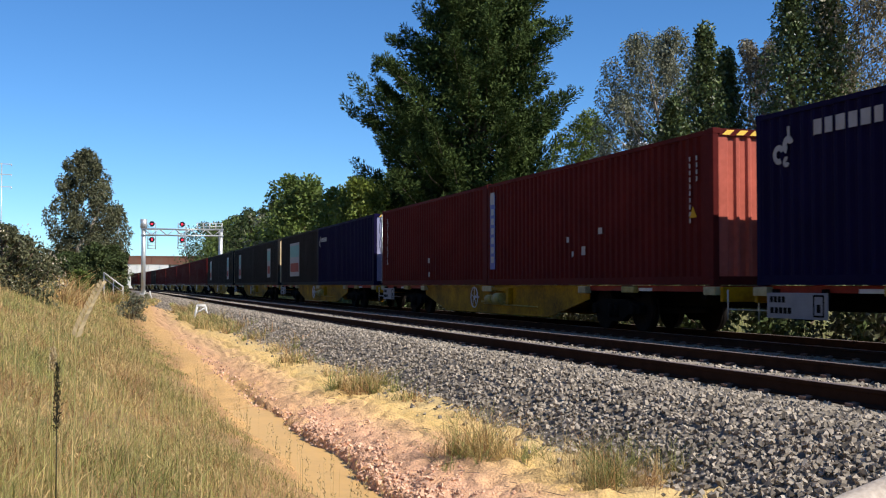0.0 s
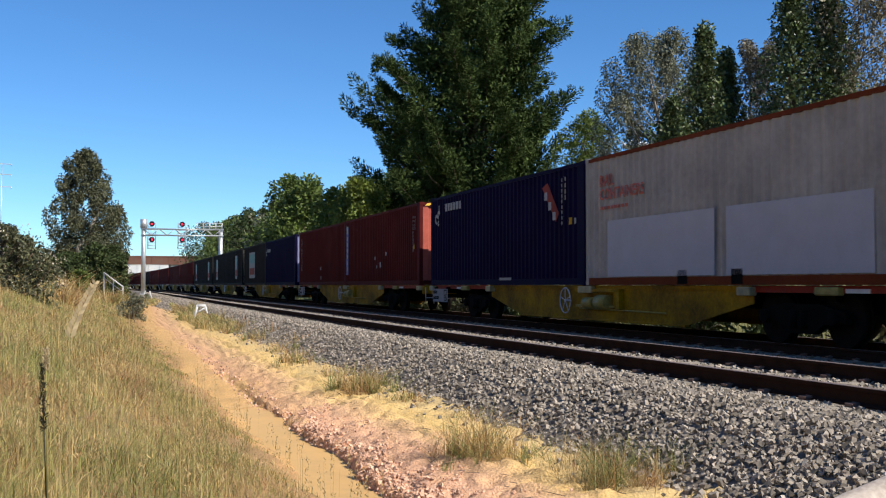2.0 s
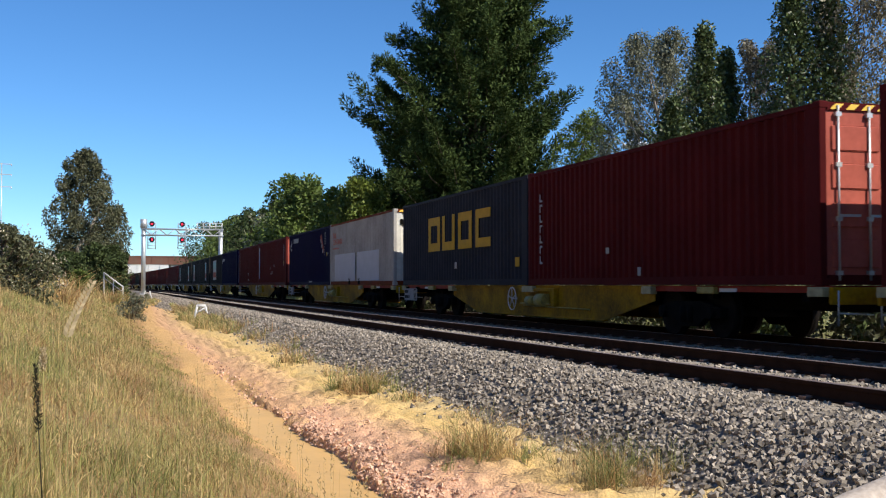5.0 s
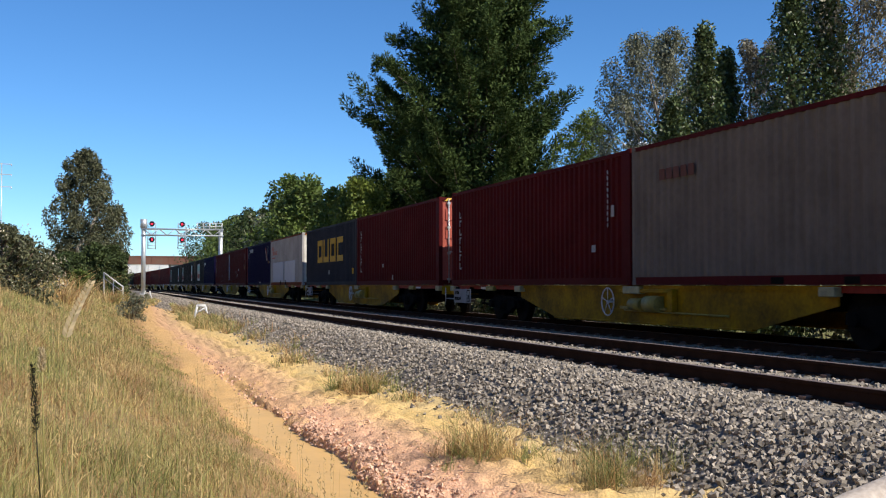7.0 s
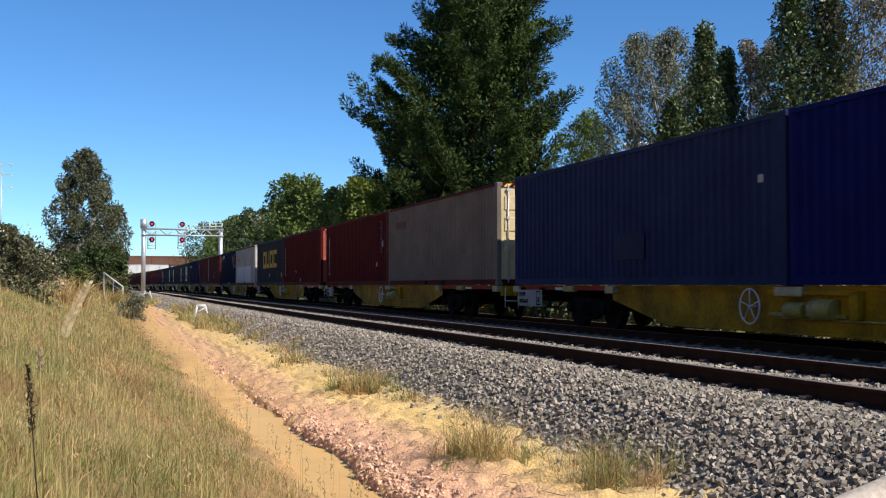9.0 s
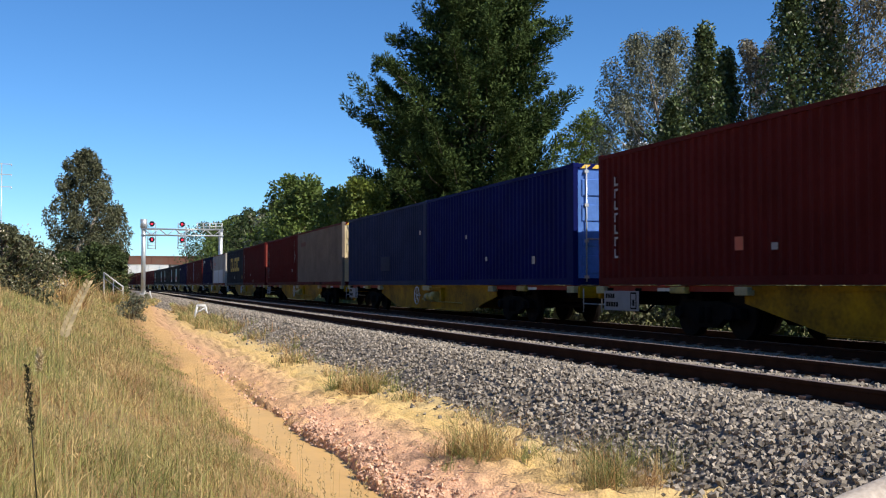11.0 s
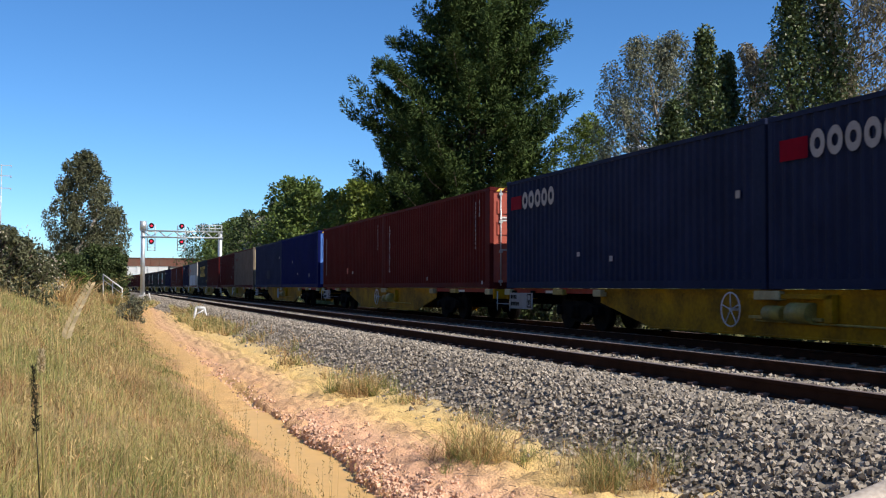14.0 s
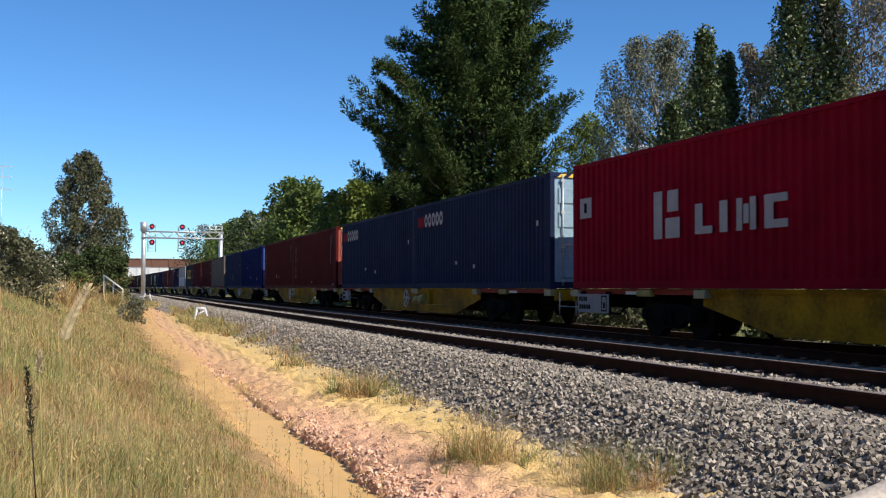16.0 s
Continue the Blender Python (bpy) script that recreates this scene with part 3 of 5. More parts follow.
def wagon_build():
    """A flat container wagon; its origin is on the rails below its front end, and it runs towards -y."""
    e = thing("container_wagon", "yellow flat container wagon rolling on the far track", "rail wagon", "wagons of the train")
    T = 2 * BOX_L + 0.08
    for s in (-1, 1):
        bm = bmesh.new()
        x = s * 1.08
        prism(bm, [(-5.6, 0.93), (-5.6, 0.66), (-7.9, 0.20), (-T + 7.9, 0.20), (-T + 5.6, 0.66), (-T + 5.6, 0.93)], x - 0.012, x + 0.012)
        box(bm, x - 0.06, x + 0.06, -T + 5.6, -5.6, 0.90, 0.973)
        box(bm, x - 0.05, x + 0.05, -T + 7.9, -7.9, 0.18, 0.215)
        part("side_beam", bm, M_YELLOW, e, "yellow fish-bellied side beam")
        bm = bmesh.new()
        for y0, y1 in ((0.12, -5.6), (-T + 5.6, -T - 0.12)):
            box(bm, x - 0.04, x + 0.04, y1, y0, 0.86, 0.973)
        part("solebar", bm, M_REDBAR, e, "dull red end solebar")
    bm = bmesh.new()
    box(bm, -0.32, 0.32, -T, 0, 0.55, 0.90, 0.02)
    for i in range(9):
        y = -0.6 - i * (T - 1.2) / 8
        box(bm, -1.07, 1.07, y - 0.09, y + 0.09, 0.72, 0.90)
    part("centre_sill", bm, M_BLACK, e, "grimy centre sill and cross bearers")
    for y in (0.14, -T - 0.14):
        bm = bmesh.new()
        box(bm, -1.15, 1.15, y - 0.05, y + 0.05, 0.68, 0.95, 0.015)
        part("headstock", bm, M_YELLOW, e)
        bm = bmesh.new()
        d = 1 if y > 0 else -1
        box(bm, -0.13, 0.13, min(y, y + d * 0.56), max(y, y + d * 0.56), 0.72, 0.94, 0.03)
        tube(bm, (0.35, y, 0.66), (0.2, y + d * 0.30, 0.36), 0.028, seg=8)
        tube(bm, (0.2, y + d * 0.30, 0.36), (0.05, y + d * 0.55, 0.40), 0.028, seg=8)
        part("coupler", bm, M_BLACK, e, "automatic coupler with brake hose")
        bm = bmesh.new()
        tube(bm, (-1.05, y + d * 0.06, 0.9), (-1.05, y + d * 0.06, 0.35), 0.014, seg=6)
        tube(bm, (-1.05, y + d * 0.06, 0.55), (-0.4, y + d * 0.06, 0.52), 0.014, seg=6)
        part("step_rail", bm, M_STEEL, e)
    for y in (-0.12, -5.7, -BOX_L + 0.12, -BOX_L - 0.22, -T + 5.7, -T + 0.12):
        for s in (-1, 1):
            bm = bmesh.new()
            x0, x1 = sorted((s * 1.09, s * 1.25))
            box(bm, x0, x1, y - 0.20, y + 0.20, 0.80, 0.955, 0.012)
            part("twistlock_pedestal", bm, M_PEDESTAL, e, "worn pale yellow container pedestal")
    for y in (-3.45, -T + 3.45):
        bm = bmesh.new()
        box(bm, -1.22, -1.09, y - 0.30, y + 0.30, 0.82, 0.955, 0.02)
        part("jacking_pad", bm, M_GEAR, e, "grimy olive jacking pad")
    for y in (-2.8, -T + 2.8):
        bm = bmesh.new()
        box(bm, -1.135, -1.122, y - 0.28, y + 0.28, 0.86, 0.925)
        part("reflector_strip", bm, M_WHITE, e, "white reflective strip on the solebar")
    bm = bmesh.new()
    box(bm, -1.26, -1.245, -1.95, -0.35, 0.44, 0.86, 0.004)
    board = part("number_board", bm, M_DULL, e, "white number board with dark marks")
    bm = bmesh.new()
    for i in range(4):
        box(bm, -1.264, -1.2605, -0.52 - i * 0.11, -0.44 - i * 0.11, 0.70, 0.80)
    for i in range(5):
        box(bm, -1.264, -1.2605, -0.54 - i * 0.12, -0.45 - i * 0.12, 0.52, 0.62)
    for y0, y1, z0, z1 in ((-1.86, -1.83, 0.5, 0.82), (-1.62, -1.59, 0.5, 0.82), (-1.86, -1.59, 0.8, 0.83), (-1.86, -1.59, 0.48, 0.51), (-1.77, -1.68, 0.55, 0.68)):
        box(bm, -1.264, -1.2605, y0, y1, z0, z1)
    part("board_marks", bm, M_BLACK, board)
    bm = bmesh.new()
    for yy in (-0.5, -1.8):
        box(bm, -1.245, -1.1, yy - 0.02, yy + 0.02, 0.78, 0.92)
    part("board_bracket", bm, M_BLACK, e)
    # hand brake and the brake gear beside it
    bm = bmesh.new()
    y, z = -BOX_L + 1.05, 0.62
    ring(bm, (-1.24, y, z), (1, 0, 0), 0.30, 0.014)
    for k in range(5):
        a = 2 * math.pi * k / 5 + 0.3
        tube(bm, (-1.24, y, z), (-1.24, y + 0.30 * math.cos(a), z + 0.30 * math.sin(a)), 0.010, seg=6)
    tube(bm, (-1.26, y, z), (-1.08, y, z), 0.025, seg=8)
    part("handbrake_wheel", bm, M_WHITE, e, "pale spoked handbrake wheel")
    bm = bmesh.new()
    y0 = -BOX_L + 0.55
    box(bm, -1.22, -1.10, y0 - 2.3, y0, 0.82, 0.90, 0.01)
    box(bm, -1.22, -1.10, y0 - 2.3, y0 - 2.1, 0.45, 0.90, 0.01)
    part("brake_bracket", bm, M_YELLOW, e)
    bm = bmesh.new()
    tube(bm, (-1.16, y0 - 0.5, 0.58), (-1.16, y0 - 1.0, 0.58), 0.13, seg=14)
    tube(bm, (-1.16, y0 - 1.2, 0.60), (-1.16, y0 - 1.75, 0.60), 0.17, seg=14)
    box(bm, -1.2, -1.12, y0 - 2.0, y0, 0.48, 0.53)
    tube(bm, (-1.14, y0 - 0.1, 0.45), (-1.14, y0 - 4.2, 0.42), 0.02, seg=6)
    part("brake_cylinder", bm, M_GEAR, e, "dusty brake cylinder and rods")
    for yb in (-4.3, -T + 4.3):
        bogie = new("bogie")
        bogie.parent = e
        bogie.matrix_basis = pose(0, yb, 0)
        bogie["label"] = "black three-piece bogie"
        for s in (-1, 1):
            bm = bmesh.new()
            x = s * 1.02
            prism(bm, [(-1.15, 0.56), (-1.15, 0.38), (-0.62, 0.36), (-0.34, 0.20), (0.34, 0.20), (0.62, 0.36), (1.15, 0.38), (1.15, 0.56), (0.5, 0.68), (-0.5, 0.68)], x - 0.07, x + 0.07)
            part("side_frame", bm, M_BLACK, bogie)
            for yy in (-0.9, 0.9):
                bm = bmesh.new()
                tube(bm, (s * 1.0, yy, 0.46), (s * 1.17, yy, 0.46), 0.11, seg=12)
                part("axle_box", bm, M_BLACK, bogie)
            for yy in (-0.14, 0.14):
                bm = bmesh.new()
                tube(bm, (s * 1.1, yy, 0.28), (s * 1.1, yy, 0.58), 0.07, seg=10)
                part("spring", bm, M_BLACK, bogie)
        bm = bmesh.new()
        box(bm, -1.0, 1.0, -0.2, 0.2, 0.42, 0.64, 0.03)
        part("bolster", bm, M_BLACK, bogie)
        for yy in (-0.9, 0.9):
            bm = bmesh.new()
            for s in (-1, 1):
                x = s * 0.835
                tube(bm, (x - 0.065, 0, 0), (x + 0.065, 0, 0), 0.46, seg=20)
                tube(bm, (x - s * 0.065, 0, 0), (x - s * 0.095, 0, 0), 0.49, 0.485, seg=20)
                for k in range(6):
                    a = k * math.pi / 3
                    c, d = 0.28 * math.cos(a), 0.28 * math.sin(a)
                    tube(bm, (x + s * 0.065, c, d), (x + s * 0.072, c, d), 0.045, seg=8)
            tube(bm, (-0.8, 0, 0), (0.8, 0, 0), 0.08, seg=10)
            ws = part("wheelset", bm, M_WHEEL, bogie, "dark steel wheels on an axle")
            ws.matrix_basis = pose(0, yy, 0.46)
    return e


M_PEDESTAL = material("worn_pale_yellow", (0.36, 0.32, 0.17), 0.6, 0, 0.4, 6, 40)
M_GEAR = material("dusty_brake_gear", (0.33, 0.26, 0.06), 0.6, 0.1, 0.5, 6, 40)
M_WHEEL = material("wheel_steel", (0.013, 0.011, 0.010), 0.9, 0.0, 0.4, 5, 40, spec=0.05)

WAGONS, BOXES = {}, []
FIRST, LAST = -10, 7
wagon0 = wagon_build()
WAGONS[FIRST] = wagon0
for n in range(FIRST + 1, LAST + 1):
    WAGONS[n] = copy_thing(wagon0, Matrix.Identity(4))

# Body colours darker than such paint: the near side's shade is put in.
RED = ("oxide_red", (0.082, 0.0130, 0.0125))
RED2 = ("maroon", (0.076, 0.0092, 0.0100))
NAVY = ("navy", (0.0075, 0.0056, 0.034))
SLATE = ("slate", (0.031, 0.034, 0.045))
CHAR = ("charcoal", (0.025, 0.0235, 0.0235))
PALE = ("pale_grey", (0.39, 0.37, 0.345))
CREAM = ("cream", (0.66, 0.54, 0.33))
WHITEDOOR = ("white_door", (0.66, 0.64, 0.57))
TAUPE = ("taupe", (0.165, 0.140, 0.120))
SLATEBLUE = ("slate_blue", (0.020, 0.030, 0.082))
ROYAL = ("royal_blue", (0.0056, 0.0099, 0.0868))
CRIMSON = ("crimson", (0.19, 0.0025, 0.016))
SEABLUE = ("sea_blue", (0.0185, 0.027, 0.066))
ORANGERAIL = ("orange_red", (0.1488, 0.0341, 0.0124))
# Door copies of the red and blue paints, lightened: sunlight put into the colour.
CORAL = ("sunlit_red_door", (0.44, 0.115, 0.085))
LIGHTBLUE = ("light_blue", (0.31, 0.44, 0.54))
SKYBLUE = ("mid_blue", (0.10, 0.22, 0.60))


def load(n, slot, e):
    BOXES.append((n, slot, e))
    return e


def horse_logo(e, a, z, size):
    """A leaping emblem as a plain curled shape."""
    bm = bmesh.new()
    x = -BOX_W / 2 - 0.006
    for cy, cz, r0, r1, t0, t1 in ((0.25, 0.35, 0.10, 0.24, 0.4, 5.2), (0.62, 0.55, 0.05, 0.22, 0.2, 4.4), (0.55, 0.15, 0.02, 0.13, 1.0, 6.0)):
        n = 18
        pts = []
        for i in range(n + 1):
            t = t0 + (t1 - t0) * i / n
            pts.append([bm.verts.new((x, -(a + size * (cy + r * math.cos(t))), z + size * (cz + r * math.sin(t)))) for r in (r0, r1)])
        for i in range(n):
            bm.faces.new((pts[i][0], pts[i + 1][0], pts[i + 1][1], pts[i][1]))
    slab(bm, a + size * 0.60, a + size * 0.70, z + size * 0.75, z + size * 1.0)
    part("emblem", bm, M_LETTER, e, "pale curled emblem")


def ring_block(bm, a, z, w, h, t, open_side=""):
    """A square outline with one side open or shut."""
    slab(bm, a, a + t, z, z + h)
    if open_side != "right":
        slab(bm, a + w - t, a + w, z, z + h)
    if open_side != "top":
        slab(bm, a + t, a + w - t * (open_side != "right"), z + h - t, z + h)
    slab(bm, a + t, a + w - t * (open_side != "right"), z, z + t)


def panel_art(e, a, w=1.5):
    bm = bmesh.new()
    slab(bm, a, a + w, 0.5, 2.4)
    art = part("picture_panel", bm, M_DULL, e, "pale framed panel with teal and red blocks")
    bm = bmesh.new()
    slab(bm, a + 0.12, a + w - 0.12, 1.6, 2.25, 0.010)
    part("teal_block", bm, M_TEAL, art)
    bm = bmesh.new()
    slab(bm, a + 0.2, a + w - 0.2, 0.75, 1.25, 0.010)
    part("red_block", bm, M_REDBAR, art)


def far_boxes():
    kinds = {-10: (RED, RED2), -9: (RED2, RED), -8: (RED, CHAR), -7: (RED2, RED), -6: (RED, RED2), -5: (RED2, RED), -4: (RED, RED2)}
    for n, pair in kinds.items():
        for slot, c in enumerate(pair):
            e = load(n, slot, container(c[0], c[1], "oxide red container, part of the distant train" if c is not CHAR else "charcoal container, part of the distant train", door=CREAM if (n + slot) % 3 == 0 else (CORAL if n % 2 else None)))
    for n in (-3, -2):
        for slot in (0, 1):
            e = load(n, slot, container(*CHAR, "charcoal container with framed picture panel", door=CREAM if slot else None))
            panel_art(e, 3.2 if slot == 0 else 7.4)
    e = load(-1, 0, container(*CHAR, "charcoal container with framed picture panel"))
    panel_art(e, 3.4, 3.2)
    # pale_navy is the navy lightened, with sunlight put into the door colour
    e = load(-1, 1, container(*NAVY, "dark navy container with small pale emblem", door=("pale_navy", (0.30, 0.32, 0.50))))
    horse_logo(e, 0.3, 1.9, 0.55)
    shapes(e, word_row(0.9, 2.15, 0.2, (0.17,) * 6, 0.06), M_LETTER)


far_boxes()

e = load(0, 0, container(*RED, "oxide red corrugated container with upright pale shapes"))
vertical_name(e, 0.8, 2.55, 7, 0.2, 0.06)
small_marks(e, [(6.3, 0.75, 0.18, 0.16), (6.35, 0.28, 0.14, 0.16)])
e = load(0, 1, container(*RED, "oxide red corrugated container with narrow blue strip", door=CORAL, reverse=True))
bm = bmesh.new()
slab(bm, 0.22, 0.62, 0.45, 2.55, 0.004)
strip_ob = part("blue_strip", bm, M_NAVYSTRIP, e, "narrow upright blue strip with pale shapes")
bm = bmesh.new()
slab(bm, 0.26, 0.58, 2.28, 2.62, 0.008)
for i in range(6):
    slab(bm, 0.32, 0.52, 1.98 - i * 0.27, 2.16 - i * 0.27, 0.008)
part("name_shape", bm, M_LETTER, strip_ob)
small_marks(e, [(5.6, 1.02, 0.14, 0.13), (7.35, 1.15, 0.2, 0.14), (6.45, 0.7, 0.2, 0.2), (5.9, 0.68, 0.1, 0.12)])
code_column(e, 11.35, 2.35, 10)
code_column(e, 11.6, 2.35, 4)
bm = bmesh.new()
x = -BOX_W / 2 - 0.006
bm.faces.new([bm.verts.new(p) for p in ((x, -11.35, 1.28), (x, -11.62, 1.28), (x, -11.48, 1.5))])
part("warning_triangle", bm, M_GOLD, e, "small yellow warning triangle")

e = load(1, 0, container(*NAVY, "dark navy corrugated container with pale emblem and shapes"))
horse_logo(e, 0.5, 1.92, 0.68)
shapes(e, word_row(1.6, 2.37, 0.24, (0.20, 0.18, 0.22, 0.2, 0.22, 0.18), 0.08), M_LETTER)
bm = bmesh.new()
x = -BOX_W / 2 - 0.006
bm.faces.new([bm.verts.new(p) for p in ((x, -9.7, 2.45), (x, -10.05, 2.55), (x, -10.75, 1.75), (x, -10.55, 1.55))])
logo = part("slanted_sign", bm, M_REDBAR, e, "slanted red sign with pale shapes")
bm = bmesh.new()
for i in range(3):
    a, z = 9.85 + i * 0.26, 2.32 - i * 0.26
    slab(bm, a, a + 0.17, z - 0.2, z, 0.01)
part("name_shape", bm, M_LETTER, logo)
code_column(e, 11.1, 2.5, 4, 0.11)
code_column(e, 10.9, 2.5, 9)
small_marks(e, [(11.35, 1.45, 0.16, 0.16)], M_GOLD)
small_marks(e, [(11.65, 1.45, 0.1, 0.14), (6.6, 0.14, 0.9, 0.07)])

e = load(1, 1, container(*PALE, "pale grey container with white patches and orange rails", trim=ORANGERAIL, door=WHITEDOOR, reverse=True))
flat_text("RAIL", 0.36, M_ORANGE, e, 0.75, 2.2)
flat_text("CONTAINERS", 0.34, M_ORANGE, e, 0.75, 1.9)
shapes(e, word_row(0.8, 1.68, 0.07, (0.12,) * 8, 0.05), M_ORANGE)
for a0, a1 in ((1.15, 5.55), (5.95, 9.9)):
    bm = bmesh.new()
    slab(bm, a0, a1, 0.19, 1.42, 0.004)
    part("repaint_patch", bm, M_PATCH, e, "pale overpainted patch")
for a in (4.2, 6.1):
    bm = bmesh.new()
    slab(bm, a, a + 0.36, 0.03, 0.3, 0.004)
    part("fork_pocket", bm, M_BLACK, e)
bm = bmesh.new()
for i in range(3):
    box(bm, -0.95 + i * 0.24, -0.77 + i * 0.24, -BOX_L - 0.004, -BOX_L + 0.02, 2.3, 2.5)
part("name_shape", bm, M_BLACK, e)

e = load(2, 0, container(*SLATE, "dark slate container with large yellow block shapes"))
for a, op in ((3.25, ""), (4.8, "top"), (6.45, ""), (8.1, "right")):
    bm = bmesh.new()
    ring_block(bm, a, 1.12, 1.3, 1.12, 0.27, op)
    part("name_shape", bm, M_GOLD, e, "large yellow square outline")
small_marks(e, [(6.1, 0.52, 0.22, 0.2)])
small_marks(e, [(11.35, 0.5, 0.3, 0.25)], M_GOLD)
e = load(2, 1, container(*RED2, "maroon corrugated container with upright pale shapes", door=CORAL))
vertical_name(e, 0.8, 2.3, 7, 0.2, 0.06)
small_marks(e, [(4.6, 0.7, 0.16, 0.13), (6.1, 0.2, 0.14, 0.18)])
e = load(3, 0, container(*RED2, "maroon corrugated container with upright pale shapes"))
vertical_name(e, 0.8, 2.25, 7, 0.2, 0.06)
small_marks(e, [(10.3, 0.75, 0.2, 0.16), (11.3, 1.5, 0.14, 0.25)])
code_column(e, 11.1, 2.45, 10)
e = load(3, 1, container(*TAUPE, "faded taupe container with deep ribs and red base rail", trim=RED2, door=CREAM))
shapes(e, word_row(1.2, 2.1, 0.22, (0.22,) * 5, 0.06), paint("faded_red", (0.14, 0.065, 0.055)))
for a in (5.0, 6.9):
    bm = bmesh.new()
    slab(bm, a, a + 0.36, 0.03, 0.14, 0.004)
    part("fork_pocket", bm, M_BLACK, e)
e = load(4, 0, container(*SLATEBLUE, "faded slate-blue corrugated container"))
small_marks(e, [(11.4, 1.75, 0.16, 0.14)])
bm = bmesh.new()
slab(bm, 5.9, 7.3, 0.55, 1.1, 0.003)
part("repaint_patch", bm, paint(*SEABLUE), e, "darker overpainted patch")
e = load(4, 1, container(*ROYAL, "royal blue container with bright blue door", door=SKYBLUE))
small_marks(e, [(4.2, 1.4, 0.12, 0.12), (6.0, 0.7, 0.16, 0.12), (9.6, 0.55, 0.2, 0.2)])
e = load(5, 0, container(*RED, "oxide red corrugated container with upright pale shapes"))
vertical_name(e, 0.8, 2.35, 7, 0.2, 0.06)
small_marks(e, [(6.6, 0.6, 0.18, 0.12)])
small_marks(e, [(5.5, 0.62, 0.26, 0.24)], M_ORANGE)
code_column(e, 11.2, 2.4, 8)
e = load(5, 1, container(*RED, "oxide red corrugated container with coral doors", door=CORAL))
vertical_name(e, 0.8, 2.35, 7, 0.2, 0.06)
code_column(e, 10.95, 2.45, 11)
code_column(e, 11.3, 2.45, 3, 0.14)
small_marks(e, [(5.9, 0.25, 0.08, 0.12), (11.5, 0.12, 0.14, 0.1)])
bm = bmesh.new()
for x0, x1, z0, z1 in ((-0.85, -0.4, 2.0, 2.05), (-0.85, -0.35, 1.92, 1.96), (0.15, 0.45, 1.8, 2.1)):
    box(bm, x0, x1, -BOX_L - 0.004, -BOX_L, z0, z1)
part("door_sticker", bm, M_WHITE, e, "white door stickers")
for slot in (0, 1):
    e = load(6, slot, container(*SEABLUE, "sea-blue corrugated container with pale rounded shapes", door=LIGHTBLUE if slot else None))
    bm = bmesh.new()
    a = 1.15
    for i in range(5):
        x = -BOX_W / 2 - 0.007
        n = 16
        pts = []
        for k in range(n + 1):
            t = 2 * math.pi * k / n
            pts.append([bm.verts.new((x, -(a + 0.20 + r * 0.9 * math.cos(t)), 2.30 + r * 1.1 * math.sin(t))) for r in (0.09, 0.21)])
        for k in range(n):
            bm.faces.new((pts[k][0], pts[k + 1][0], pts[k + 1][1], pts[k][1]))
        a += 0.43
    part("name_shape", bm, M_LETTER, e, "row of pale rounded shapes")
    bm = bmesh.new()
    slab(bm, 0.35, 1.1, 2.1, 2.45, 0.003)
    part("red_flash", bm, paint(*CRIMSON), e, "dull red flash")
    small_marks(e, [(4.6, 0.75, 0.16, 0.1), (6.3, 0.6, 0.16, 0.12), (11.3, 1.6, 0.14, 0.14)])
e = load(7, 0, container(*CRIMSON, "crimson corrugated container with large pale shapes"))
shapes(e, [(3.95, 0.34, 1.0, 0.95), (4.42, 0.55, 1.0, 0.40), (4.5, 0.42, 1.52, 0.42), (5.55, 0.26, 1.03, 0.57), (5.81, 0.34, 1.03, 0.14), (6.4, 0.26, 1.03, 0.57),
           (6.95, 0.18, 1.03, 0.57), (7.17, 0.16, 1.15, 0.34), (7.37, 0.18, 1.03, 0.57), (7.8, 0.26, 1.03, 0.57), (8.06, 0.4, 1.03, 0.14), (8.06, 0.4, 1.46, 0.14)], M_LETTER, "large pale block shape")
bm = bmesh.new()
slab(bm, 0.42, 1.02, 1.62, 2.08, 0.004)
fl = part("flag_sign", bm, M_LETTER, e, "small pale square sign")
bm = bmesh.new()
slab(bm, 0.64, 0.78, 1.74, 1.96, 0.008)
part("flag_mark", bm, M_BLACK, fl)
e = load(7, 1, container(*RED, "oxide red corrugated container"))


# ---- plants ----
def leaves(name, mids, spread, count, length, width, mat, rng, droop=0.0, up=0.0, out_from=None):
    """Clumps of many small leaves round the points."""
    mids = np.asarray(mids, float)
    spread = np.broadcast_to(np.asarray(spread, float), (len(mids),))
    n = len(mids) * count
    base = np.repeat(mids, count, 0) + np.clip(rng.normal(0, 1, (n, 3)), -1.5, 1.5) * np.repeat(spread, count)[:, None] * 0.5
    d = rng.normal(0, 1, (n, 3))
    d[:, 2] += up - droop
    if out_from is not None:
        o = base - np.asarray(out_from)
        o[:, 2] *= 0.3
        d += 1.2 * o / (np.linalg.norm(o, axis=1, keepdims=True) + 1e-6)
    d /= np.linalg.norm(d, axis=1, keepdims=True)
    side = np.cross(d, rng.normal(0, 1, (n, 3)))
    side /= np.linalg.norm(side, axis=1, keepdims=True) + 1e-9
    ln = length * rng.uniform(0.6, 1.4, (n, 1))
    wd = width * rng.uniform(0.7, 1.3, (n, 1))
    mid = base + d * ln * 0.45
    verts = np.stack([base, mid + side * wd * 0.5, base + d * ln, mid - side * wd * 0.5], 1).reshape(-1, 3)
    faces = np.arange(n * 4).reshape(-1, 4)
    return mesh_np(name, verts, faces, mat)


